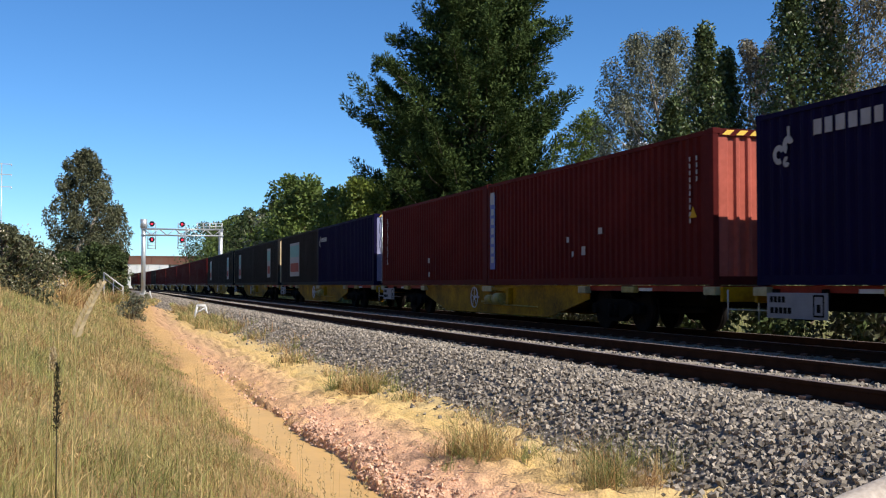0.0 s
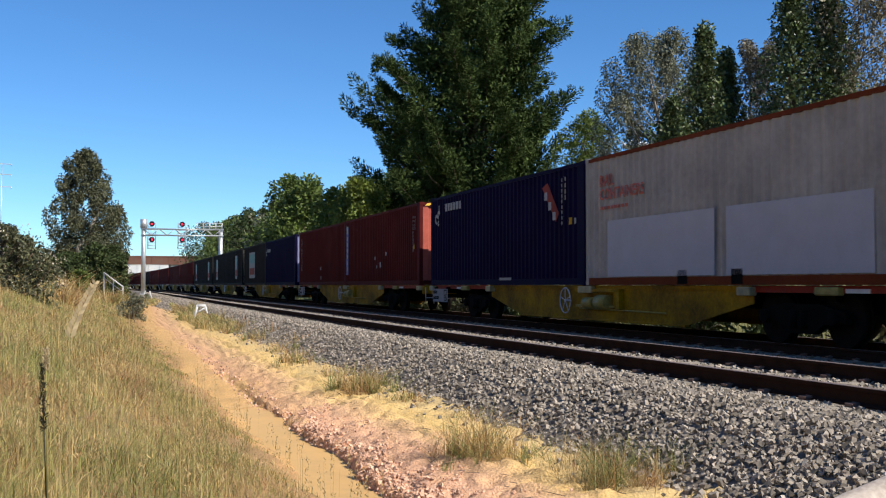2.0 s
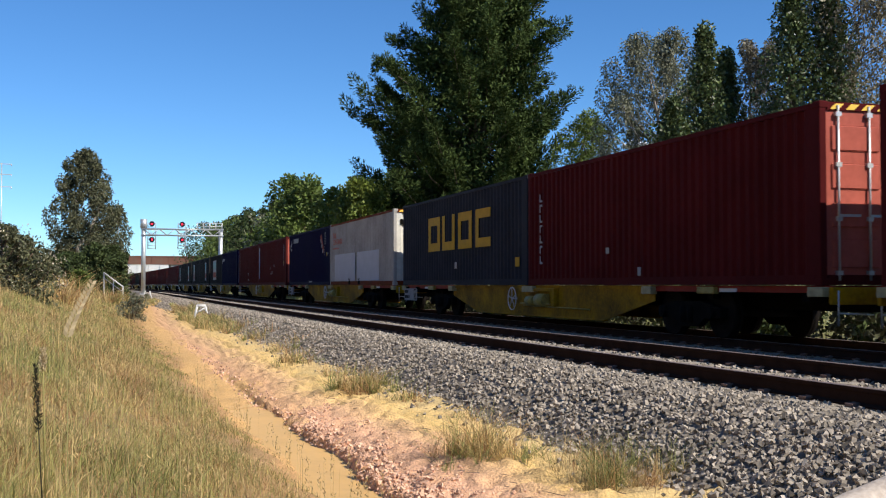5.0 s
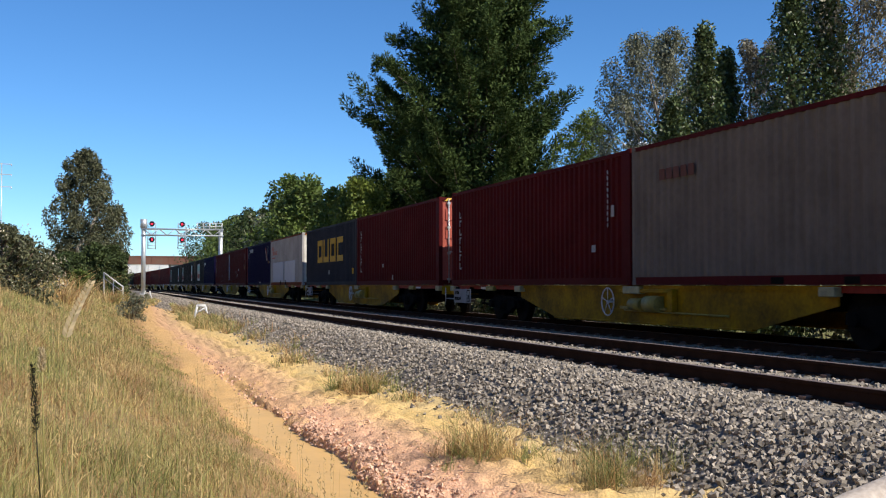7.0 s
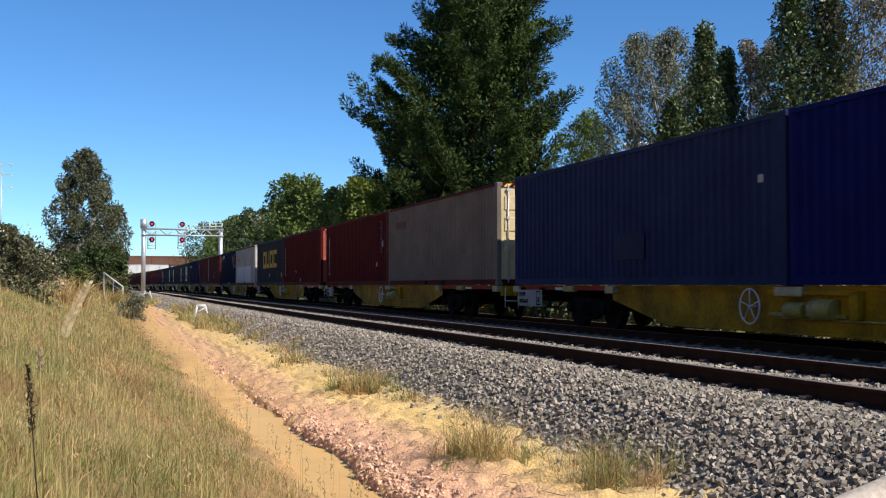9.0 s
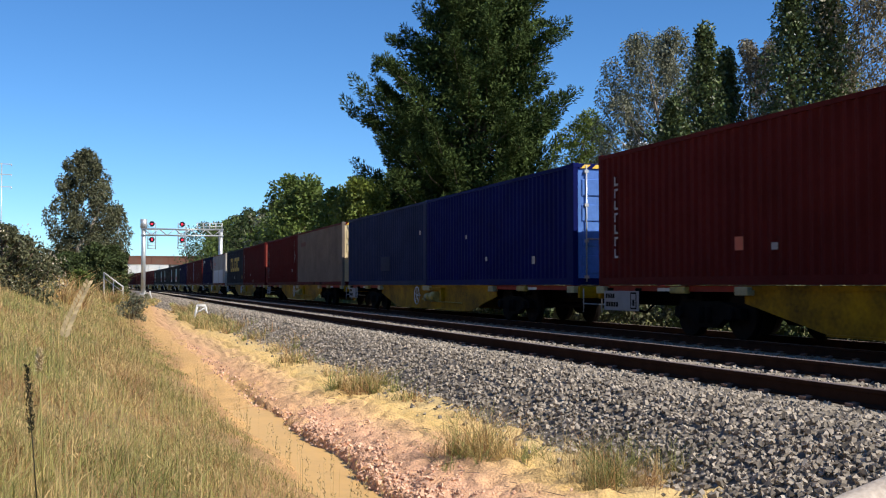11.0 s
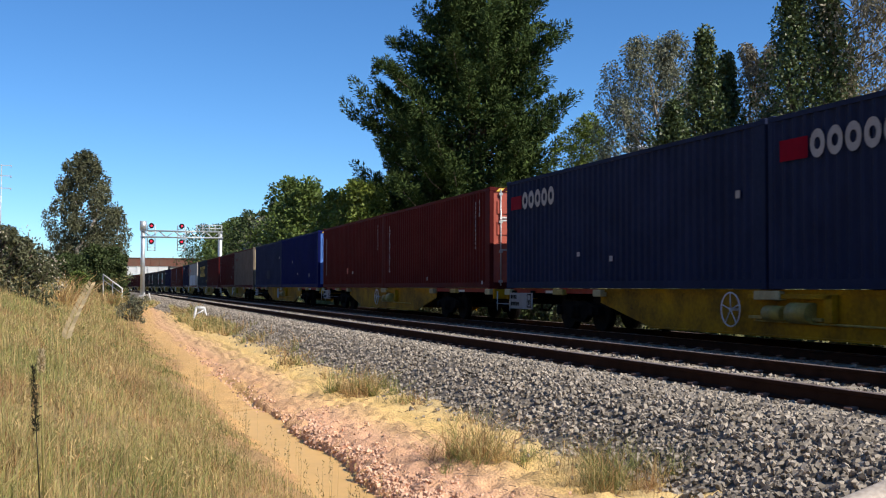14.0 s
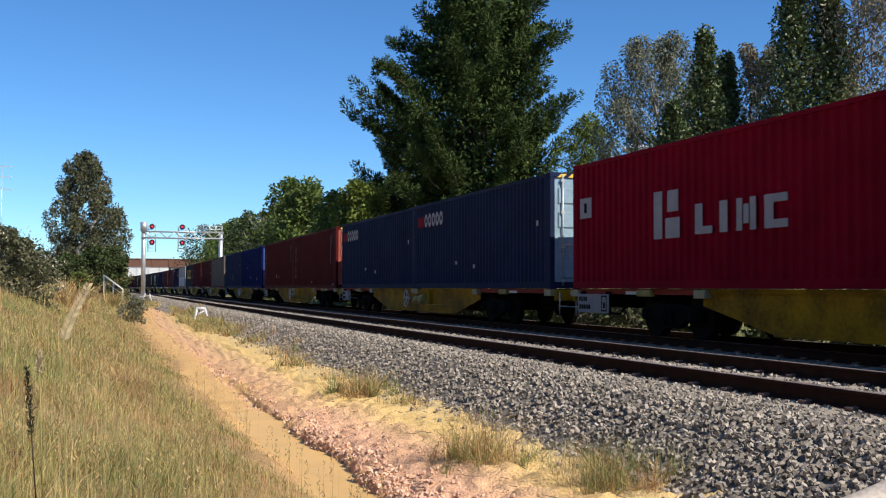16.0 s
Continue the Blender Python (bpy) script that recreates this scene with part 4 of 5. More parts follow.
def bough(bm, p, q, r0, r1, rng, bows=4, sag=0.3):
    pts = [Vector(p).lerp(Vector(q), i / bows) for i in range(bows + 1)]
    for i in range(1, bows):
        pts[i] += Vector(rng.normal(0, 0.04, 3)) * (Vector(q) - Vector(p)).length + Vector((0, 0, -sag * math.sin(math.pi * i / bows)))
    for i in range(bows):
        a, b = r0 + (r1 - r0) * i / bows, r0 + (r1 - r0) * (i + 1) / bows
        tube(bm, pts[i], pts[i + 1], a, b, seg=7, caps=i == bows - 1)
    return pts


def needle_plumes(name, bases, ways, per, mat, rng, wide=0.33, ln0=0.18, ln1=0.32, wd=0.055):
    """Bushy shoots: each a spindle of needles round its own axis, thick in the middle and pointed at the tip."""
    bases, ways = np.asarray(bases, float), np.asarray(ways, float)
    n = len(bases) * per
    t = rng.uniform(0, 1, (n, 1)) ** 0.85
    ax = np.repeat(ways, per, 0)
    size = np.linalg.norm(ax, axis=1, keepdims=True)
    one = ax / size
    out = np.cross(one, rng.normal(0, 1, (n, 3)))
    out /= np.linalg.norm(out, axis=1, keepdims=True)
    fat = wide * np.sqrt(size) * (0.25 + 0.95 * np.sin(np.pi * np.clip(0.16 + 0.84 * t, 0, 1)))
    root = np.repeat(bases, per, 0) + ax * t + out * fat * rng.uniform(0.1, 1, (n, 1)) ** 0.6
    d = one * 0.8 + out * 0.75 + rng.normal(0, 0.35, (n, 3))
    d /= np.linalg.norm(d, axis=1, keepdims=True)
    side = np.cross(d, rng.normal(0, 1, (n, 3)))
    side /= np.linalg.norm(side, axis=1, keepdims=True)
    ln, w = rng.uniform(ln0, ln1, (n, 1)), wd * rng.uniform(0.7, 1.2, (n, 1))
    verts = np.stack([root - side * w * 0.5, root + side * w * 0.5, root + d * ln + side * w * 0.25, root + d * ln - side * w * 0.25], 1).reshape(-1, 3)
    return mesh_np(name, verts, np.arange(n * 4).reshape(-1, 4), mat)


def tall_pine():
    """The big pine: its left and right reach is shaped to fit the camera's view, broad towards the bank, with separate
    upswept boughs on the other side; every bough ends in plumes of needles.
    """
    rng = np.random.default_rng(5)
    e = thing("pine_tree", "large dark green pine with uneven spreading crown", "tree", m=pose(27.4, 77.2, 0.1))
    zs = [2.5, 5, 7, 10, 13.5, 15, 17.5, 19.3, 21.5, 23.5, 26.8]
    wide_l = [5.6, 7.0, 8.6, 9.6, 9.9, 9.0, 7.4, 5.5, 3.6, 2.6, 0.8]
    wide_r = [5.4, 6.2, 6.8, 7.2, 6.8, 6.4, 5.0, 6.1, 5.7, 3.8, 0.9]
    bm = bmesh.new()
    tip = Vector((0.3, 0, 25.6))
    bough(bm, (0, 0, -0.2), tip, 0.62, 0.07, rng, 7, 0)
    bases, ways = [], []
    count = 132
    for i in range(count):
        z = 3.0 + 23.4 * ((i + rng.uniform()) / count) ** 0.92
        a = i * 2.399 + rng.normal(0, 0.15)
        c = math.cos(a + 0.31)  # 1 towards the camera's right
        k = 0.5 + 0.5 * c
        reach = (float(np.interp(z, zs, wide_l)) * (1 - k) + float(np.interp(z, zs, wide_r)) * k) * rng.choice([0.66, 0.82, 0.94, 1.0]) * rng.uniform(0.94, 1.05)
        flat = Vector((math.cos(a), math.sin(a), 0))
        end = flat * reach + Vector((0.3, 0, z))
        start = tip * (max(1.5, z - 0.42 * reach - 0.4) / tip.z)
        pts = bough(bm, start, end, 0.05 + 0.012 * reach, 0.02, rng, 4, 0.07 * reach)
        m = max(4, int(reach * 1.55))
        for q in range(m):
            t = 1.0 if q == 0 else 0.42 + 0.56 * (q - rng.uniform()) / (m - 1)
            j = min(int(t * 4), 3)
            p = pts[j].lerp(pts[j + 1], t * 4 - j)
            turn = 0 if q == 0 else (1 if q % 2 else -1) * rng.uniform(0.25, 0.95)
            way = Vector((math.cos(a + turn), math.sin(a + turn), rng.uniform(0.7, 1.7))).normalized()
            size = rng.uniform(1.0, 1.9) * (1.15 if q == 0 else 1.0) * (0.7 + 0.03 * reach)
            bases.append(tuple(p - way * 0.25))
            ways.append(tuple(way * size))
            bases.append(tuple(p - way * 0.1 + Vector(rng.normal(0, 0.22, 3))))
            ways.append(tuple((way + Vector(rng.normal(0, 0.4, 3))).normalized() * size * 0.7))
    part("trunk", bm, M_BARK, e)
    part("crown", needle_plumes("crown", bases, ways, 88, M_PINE, rng, wd=0.078), None, e)
    core = []
    while len(core) < 1300:
        z, a, q = rng.uniform(4, 22), rng.uniform(0, 6.283), rng.uniform() ** 0.5
        k = 0.5 + 0.5 * math.cos(a + 0.31)
        r = 0.66 * q * (float(np.interp(z, zs, wide_l)) * (1 - k) + float(np.interp(z, zs, wide_r)) * k)
        p = Vector((r * math.cos(a) + 0.3, r * math.sin(a), z))
        if noise.noise(p * 0.4) > -0.25:
            core.append(tuple(p))
    part("inner_foliage", leaves("inner_foliage", core, 1.4, 40, 0.36, 0.13, M_PINE, rng, up=0.3), None, e)


def lobed_tree(name, label, x, y, z0, top, profile, mat, bark, seed, trunk=0.2, lobes=34, lobe=0.3, per=420, length=0.28, width=0.16, stretch=0.85, droop=0.2, category="tree", low=0.12, lean=0.0, ragged=0.2):
    """A tree whose crown is made of many bunches of leaves, each carried by its own limb; gaps stay open between them."""
    rng = np.random.default_rng(seed)
    h = top - z0
    e = thing(name, label, category, m=pose(x, y, z0))
    hs, rs = [p[0] for p in profile], [p[1] for p in profile]
    bm = bmesh.new()
    tip = Vector((lean, 0, h * 0.9))
    bough(bm, (0, 0, -0.2), tip, trunk, trunk * 0.2, rng, 6, 0)
    mids, sizes = [], []
    for i in range(lobes):
        f = low + (0.97 - low) * (i + rng.uniform(0.1, 0.9)) / lobes
        a = i * 2.399 + rng.normal(0, 0.25)
        reach = float(np.interp(f, hs, rs))
        r = lobe * reach * rng.uniform(0.75, 1.25) + 0.12 * lobe * h
        rr = max(0.0, reach * rng.uniform(0.92 - ragged, 0.92 + ragged) - r * 0.6) * (1 if rng.uniform() < 0.75 else 0.4)
        mid = Vector((rr * math.cos(a) + lean * f, rr * math.sin(a), min(f * h, h - r * stretch * 0.8)))
        bough(bm, tip * (max(0.05 * h, mid.z - 0.5 * rr - 0.3) / tip.z), mid, 0.25 * trunk * (1.1 - 0.6 * f), 0.02, rng, 3, 0.05 * rr)
        mids.append(tuple(mid))
        sizes.append(r)
    part("trunk", bm, bark, e)
    n = lobes * per
    d = rng.normal(0, 1, (n, 3))
    d /= np.linalg.norm(d, axis=1, keepdims=True)
    big = np.repeat(np.array(sizes), per)[:, None]
    lump = 1 + 0.22 * np.sin(d[:, :1] * 7 + np.repeat(np.arange(lobes), per)[:, None]) * np.sin(d[:, 1:2] * 6 + 1.3 * d[:, 2:3])
    base = np.repeat(np.array(mids), per, 0) + d * big * lump * rng.uniform(0.15, 1, (n, 1)) ** 0.4 * np.array([1, 1, stretch])
    way = d * 0.6 + rng.normal(0, 0.7, (n, 3))
    way[:, 2] -= droop
    way /= np.linalg.norm(way, axis=1, keepdims=True)
    side = np.cross(way, rng.normal(0, 1, (n, 3)))
    side /= np.linalg.norm(side, axis=1, keepdims=True)
    ln, wd = length * rng.uniform(0.6, 1.35, (n, 1)), width * rng.uniform(0.7, 1.3, (n, 1))
    half = base + way * ln * 0.45
    verts = np.stack([base, half + side * wd * 0.5, base + way * ln, half - side * wd * 0.5], 1).reshape(-1, 3)
    part("crown", mesh_np("crown", verts, np.arange(n * 4).reshape(-1, 4), mat), None, e)
    return e


tall_pine()
POPLAR = [(0.05, 1.5), (0.4, 1.5), (0.65, 1.1), (0.85, 0.5), (1, 0.06)]
for seed, px, py, top, k, lab in ((11, 23.0, 38, 11.1, 1.15, "slender upright poplar with glossy green leaves"), (12, 24.6, 39, 10.4, 0.85, "slender upright poplar with glossy green leaves"), (13, 25.6, 36, 12.6, 1.35, "broad upright poplar with glossy green leaves"), (15, 26.9, 35.5, 13.6, 1.0, "tall pointed poplar with glossy green leaves"), (14, 21.0, 37, 7.9, 1.2, "young poplar with glossy green leaves")):
    lobed_tree("poplar_tree", lab, px, py, -0.1, top, [(f, r * k) for f, r in POPLAR], M_POPLAR, M_BARK, seed, 0.14, 80, 0.22, 175, 0.14, 0.11, 1.7, -0.1, low=0.06, ragged=0.3)
lobed_tree("gum_tree", "sparse grey-green gum tree with thin limbs", 26.0, 48, 0, 13.4, [(0.3, 1.2), (0.5, 2.9), (0.72, 3.1), (0.9, 2.2), (1, 0.6)], M_GUM, M_PALEBARK, 21, 0.17, 72, 0.125, 420, 0.17, 0.065, 1.4, 0.9, low=0.42, lean=0.5)
lobed_tree("gum_tree", "tall brownish gum tree with hanging foliage", 28.4, 36, 0, 15.2, [(0.2, 1.6), (0.45, 2.6), (0.75, 2.9), (0.92, 1.8), (1, 0.6)], M_GUMDRY, M_BARK, 22, 0.14, 100, 0.13, 290, 0.17, 0.068, 1.5, 1.0, low=0.2)
lobed_tree("gum_tree", "brownish gum tree behind the poplars", 27.5, 41, 0, 11.6, [(0.2, 1.6), (0.5, 2.4), (0.8, 1.9), (1, 0.5)], M_GUMDRY, M_BARK, 23, 0.16, 70, 0.14, 250, 0.17, 0.068, 1.5, 1.0, low=0.2)
lobed_tree("tree", "rounded yellow-green tree beyond the pine", 33.0, 70, 0, 12.9, [(0.2, 2.5), (0.6, 3.2), (0.85, 2.4), (1, 0.8)], M_LIME, M_BARK, 31, 0.25, 40, 0.26, 420, 0.24, 0.10)
for k, (tx, ty, top, wide, mt, lab) in enumerate([
        (18.6, 76, 8.4, 2.7, M_LIME, "bright yellow-green rounded tree beside the line"), (19.6, 88, 8.6, 3.4, M_LIME, "bright yellow-green bushy tree beside the line"), (23.0, 93, 9.9, 4.2, M_GREEN, "bright green rounded tree beside the line"), (27.5, 99, 11.8, 4.4, M_GREEN, "tall green tree beside the line"),
        (21.5, 112, 11.3, 4.6, M_GREEN, "green bushy tree beside the line"), (23.0, 126, 13.4, 5.4, M_GREEN, "rounded green tree beside the line"), (24, 142, 11.6, 5.2, M_GUM, "olive green tree beside the line"),
        (22.0, 155, 11.4, 5.2, M_DARKGREEN, "dark green tree beside the line"), (23.0, 176, 11.6, 5.8, M_GREEN, "distant green tree beside the line"), (24.5, 200, 12.4, 6.0, M_GREEN, "distant green tree beside the line"),
        (24, 228, 13.4, 6.5, M_DARKGREEN, "distant dark green tree beside the line"), (21, 80, 5.6, 3.2, M_DARKGREEN, "dense low tree beside the line"), (24.5, 76, 8.5, 3.4, M_DARKGREEN, "dark green tree beside the pine"), (20.5, 70, 4.6, 2.6, M_GREEN, "green scrub below the pine"),
        (30, 255, 13.5, 7.0, M_GREEN, "distant green tree beyond the gantry"), (38, 290, 15.0, 8, M_DARKGREEN, "distant dark tree beyond the bridge")]):
    lobed_tree("tree", lab, tx, ty, 0, top, [(0.1, wide * 0.75), (0.45, wide), (0.75, wide * 0.85), (0.93, wide * 0.5), (1, 0.3)], mt, M_BARK, 40 + k, 0.25, 44, 0.27, 240 if ty < 150 else 140, 0.28 if ty < 100 else 0.38, 0.18 if ty < 100 else 0.27)
lobed_tree("gum_tree", "upright dark gum tree on the bank", -0.2, 95, 0.1, 12.0, [(0.05, 2.8), (0.35, 3.3), (0.6, 2.6), (0.8, 2.0), (0.93, 1.2), (1, 0.6)], M_GUMDARK, M_PALEBARK, 61, 0.22, 80, 0.15, 300, 0.26, 0.11, 1.4, 0.8, low=0.10, ragged=0.34)
lobed_tree("gum_tree", "small gum sapling on the bank", 2.3, 97, 0.1, 7.6, [(0.2, 0.8), (0.6, 1.4), (0.8, 1.2), (1, 0.4)], M_GUMDARK, M_PALEBARK, 62, 0.1, 22, 0.24, 220, 0.26, 0.10, 1.3, 0.8, low=0.25)
for k, (bx, by, bz, top, wide, mt, lab) in enumerate([
        (0.7, 86, 0.0, 3.9, 1.4, M_DARKGREEN, "dense green bush on the bank"), (-1.2, 86, 0.2, 3.2, 1.7, M_DARKGREEN, "dense dark bush on the bank"), (2.0, 92, -0.1, 4.0, 1.3, M_DARKGREEN, "green bush near the signal gantry"),
        (-3.4, 60, 0.6, 3.2, 1.6, M_DARKGREEN, "dark bush on the bank"), (-0.35, 62, 0.0, 1.5, 0.6, M_GREEN, "small green shrub on the bank"), (-11, 150, 1.6, 9.0, 4.0, M_DARKGREEN, "distant dark tree behind the bank"), (-1.5, 118, 0.3, 4.6, 2.6, M_DARKGREEN, "distant bush on the bank"), (2.2, 125, 0.0, 4.4, 2.2, M_DARKGREEN, "distant bush near the bridge"), (1.5, 170, 0.3, 7.5, 3.5, M_DARKGREEN, "distant tree before the bridge")]):
    lobed_tree("bush", lab, bx, by, bz, top, [(0.05, wide * 0.9), (0.4, wide), (0.8, wide * 0.75), (1, 0.3)], mt, M_BARK, 70 + k, 0.08, 34, 0.28, 220, 0.23, 0.14, category="bush", low=0.05)
bush = lobed_tree("flowering_bush", "flowering shrub with pale blossom on the grassy bank", -2.15, 32, 0.1, 2.45, [(0.05, 1.3), (0.4, 1.55), (0.75, 1.3), (1, 0.5)], M_GUMDARK, M_BARK, 90, 0.05, 46, 0.20, 240, 0.11, 0.05, 0.8, 0.4, "bush", 0.05)
rngf = np.random.default_rng(91)
spots = []
for _ in range(80):
    a, z = rngf.uniform(0, 6.283), rngf.uniform(0.7, 2.3)
    r = float(np.interp(z, [0.3, 1.0, 1.8, 2.4], [1.4, 1.6, 1.35, 0.5])) * rngf.uniform(0.85, 1.08)
    spots.append((r * math.cos(a), r * math.sin(a), z))
part("blossom", leaves("blossom", spots, 0.16, 8, 0.06, 0.05, M_FLOWER, rngf), None, bush, "clusters of pale blossom")
lobed_tree("shrub", "low grey shrub at the end of the ditch", 2.05, 50, -0.7, 0.45, [(0.1, 0.5), (0.6, 0.65), (1, 0.4)], M_GUM, M_BARK, 95, 0.03, 22, 0.22, 90, 0.11, 0.045, ragged=0.4, category="shrub")


# Scrub row added beyond the tracks so the gap under the wagons stays dark.
for k in range(34):
    lobed_tree("scrub", "low dark scrub bush added to darken the gap under the train", 16.3 + 1.5 * ((k * 7) % 5) / 5, 11 + 1.6 * k, -0.6, 0.75 + 0.6 * ((k * 3) % 4) / 3, [(0.05, 0.9), (0.5, 1.1), (1, 0.4)], (M_DARKGREEN, M_GUMDARK)[k % 2], M_BARK, 500 + k, 0.04, 14, 0.34, 85, 0.18, 0.11, category="bush", low=0.05)


def cloud():
    """A low fair-weather cloud far behind the trees."""
    rng = np.random.default_rng(77)
    bm = bmesh.new()
    for k in range(9):
        x, r = -48 + 12 * k + rng.normal(0, 3), rng.uniform(7, 13) * (1.2 - abs(k - 4) * 0.14)
        made = bmesh.ops.create_icosphere(bm, subdivisions=3, radius=r, matrix=Matrix.Translation((x, rng.normal(0, 5), rng.uniform(-2, 5))))
        for v in made["verts"]:
            v.co += v.co.normalized() * 2.2 * noise.noise(v.co * 0.22)
            v.co.z = max(v.co.z, -5 + 0.6 * noise.noise(v.co * 0.1))
    for f in bm.faces:
        f.smooth = True
    ob = part("cloud", bm, M_CLOUD)
    ob.matrix_basis = Matrix.Translation((1335, 2500, 352)) @ pose(0, 0, 0, 0, 0, -20)
    tagged(ob, "small white fair-weather cloud low in the sky", "cloud", kind="structure")


M_CLOUD = material("white_cloud", (0.9, 0.9, 0.92), 1.0, 0, 0.05, 0.05, 0.3, spec=0.0)
cloud()


# ---- grass ----
def blades(name, roots, heights, width, mat, rng, lean=0.35, label="", thing_name=True):
    """Bent grass blades, each of two tapering pieces."""
    n = len(roots)
    roots, h = np.asarray(roots), np.asarray(heights)[:, None]
    a = rng.uniform(0, 2 * np.pi, n)
    b = rng.uniform(0, 2 * np.pi, n)
    side = np.stack([np.cos(a), np.sin(a), np.zeros(n)], 1) * np.broadcast_to(np.asarray(width), (n,))[:, None] * 0.5
    tilt = np.stack([np.cos(b), np.sin(b), np.zeros(n)], 1) * h * (rng.uniform(0, 1, (n, 1)) ** 1.5 * lean * 2)
    mid = roots + tilt * 0.35 + np.array([0, 0, 0.58]) * h
    tip = roots + tilt + np.array([0, 0, 1.0]) * h * rng.uniform(0.75, 1.0, (n, 1))
    v = np.stack([roots - side, roots + side, mid + side * 0.75, mid - side * 0.75, tip], 1).reshape(-1, 3)
    i = np.arange(n)[:, None] * 5
    f = np.concatenate([i + np.array([[0, 1, 2]]), i + np.array([[0, 2, 3]]), i + np.array([[3, 2, 4]])], 1).reshape(-1, 3)
    return mesh_np(name, v, f, mat)


def meadow():
    rng = np.random.default_rng(3)
    kinds = (("thatch", M_THATCH, "flattened brown dead grass on the bank", 50000, 0.06, 0.20, 4.0, 1.3, -0.25, 0.25),
             ("straw_grass", M_STRAW, "tall dry straw-coloured grass on the bank", 46000, 0.05, 0.32, 1.0, 0.75, -0.35, 0.2),
             ("bank_grass", M_GRASS, "yellowish green summer grass on the bank", 66000, 0.05, 0.30, 2.0, 0.6, -0.3, 0.2),
             ("fresh_grass", M_FRESH, "green grass on the bank", 30000, 0.05, 0.27, 3.0, 0.55, -0.1, 0.3))
    for name, mat, label, total, hmin, hmax, seed, lean, lo, hi in kinds:
        roots, hs, ws = [], [], []
        while len(roots) < total:
            y = 4.2 * (26 ** rng.uniform())
            u = rng.uniform(-0.095 * y - 1.2, 2.0)
            if u < -9:
                continue
            p = Vector((u * 1.1, y * 0.5, seed * 7))
            dense = noise.noise(p) + 0.6 * noise.noise(p * 3.7)
            if dense < rng.uniform(lo, hi):
                continue
            if u > 1.6 and rng.uniform() < (u - 1.6) * 2.0:
                continue
            edge = min(1.0, max(0.3, (2.2 - u) / 1.3)) * (0.75 + 0.6 * min(0.6, max(0, dense)))
            roots.append(tuple(on_line(u, y, rough_z(u, y) - 0.02)))
            hs.append((hmin + (hmax - hmin) * rng.uniform() ** 1.6) * edge)
            ws.append(max(0.0045, 0.0005 * y) * rng.uniform(0.5, 1.5))
        tagged(new(name, blades(name, roots, hs, ws, mat, rng, lean)), label, "grass", kind="stuff")
    # thin seeding stalks above the grass
    roots, hs, ws, heads = [], [], [], []
    for _ in range(900):
        y = 4.5 * (14 ** rng.uniform())
        u = rng.uniform(-0.09 * y - 0.8, 1.7)
        h = rng.uniform(0.35, 0.62)
        p = on_line(u, y, rough_z(u, y))
        roots.append(tuple(p))
        hs.append(h)
        ws.append(max(0.003, 0.00035 * y))
        for k in range(5):
            heads.append((p.x, p.y, p.z + h * (0.80 + 0.05 * k)))
    tagged(new("seeding_stalks", blades("seeding_stalks", roots, hs, ws, M_STRAW, rng, 0.05)), "thin dry seeding stalks above the grass", "grass", kind="stuff")
    tagged(new("seed_heads", leaves("seed_heads", heads, 0.010, 3, 0.022, 0.005, M_STRAW, rng, up=2.0)), "pale feathery seed heads above the grass", "grass", kind="stuff")
    for name, mat, label, total in (("verge_straw", M_STRAW, "dry grass along the far verge", 9000), ("verge_green", M_GRASS, "olive grass along the far verge", 8000)):
        roots, hs, ws = [], [], []
        while len(roots) < total:
            y = 38 * (3.4 ** rng.uniform())
            u = rng.uniform(1.2, 4.75)
            v = u - min(max(y - 45, 0) * 0.03, 2.6)
            if y < 90 and 1.9 < v < 3.7 or y < 60 and u < 3.4 or noise.noise(Vector((u, y * 0.3, 40 + total))) < rng.uniform(-0.4, 0.25):
                continue
            roots.append(tuple(on_line(u, y, max(ground_z(u, y), bed_z(u) if u > 4.2 else -9) - 0.02)))
            hs.append(rng.uniform(0.08, 0.34))
            ws.append(0.0006 * y * rng.uniform(0.6, 1.4))
        tagged(new(name, blades(name, roots, hs, ws, mat, rng, 0.6)), label, "grass", kind="stuff")
    # grass behind the train and along the fence line
    roots, hs, ws = [], [], []
    for _ in range(4000):
        y = 10 * (14 ** rng.uniform())
        u = rng.uniform(15.4, 20)
        roots.append(tuple(on_line(u, y, ground_z(u, y) - 0.02)))
        hs.append(rng.uniform(0.1, 0.5))
        ws.append(max(0.012, 0.0007 * y))
    tagged(new("far_grass", blades("far_grass", roots, hs, ws, M_FRESH, rng)), "sparse green grass beyond the train", "grass", kind="stuff")


meadow()


def tuft(u, y, wide, high, count, seed, green=0.35):
    rng = np.random.default_rng(seed)
    e = thing("grass_tuft", "dry grass tuft with green blades at the ballast's foot", "grass tuft", "grass tufts")
    for mat, share, nm in ((M_STRAW, (1 - green) * 0.6, "dry_grass"), (M_THATCH, (1 - green) * 0.4, "dead_grass"), (M_FRESH, green, "green_grass")):
        k = int(count * share * (2.0 if high > 0.3 and y < 20 else 0.6))
        stools = rng.normal(0, wide * 0.42, (9, 2))
        r = stools[rng.integers(0, 9, k)] + rng.normal(0, wide * 0.10, (k, 2))
        roots = [tuple(on_line(u + a, y + b * 1.6, max(rough_z(u + a, y + b * 1.6), bed_z(u + a) if u + a > 4.2 else -9) - 0.02)) for a, b in r]
        hh = (0.25 + rng.uniform(0, 1, k) ** 2.2) * high
        tagged(part(nm, blades(nm, roots, hh, max(0.0046, 0.0005 * y), mat, rng, 1.25), None, e), kind="stuff")


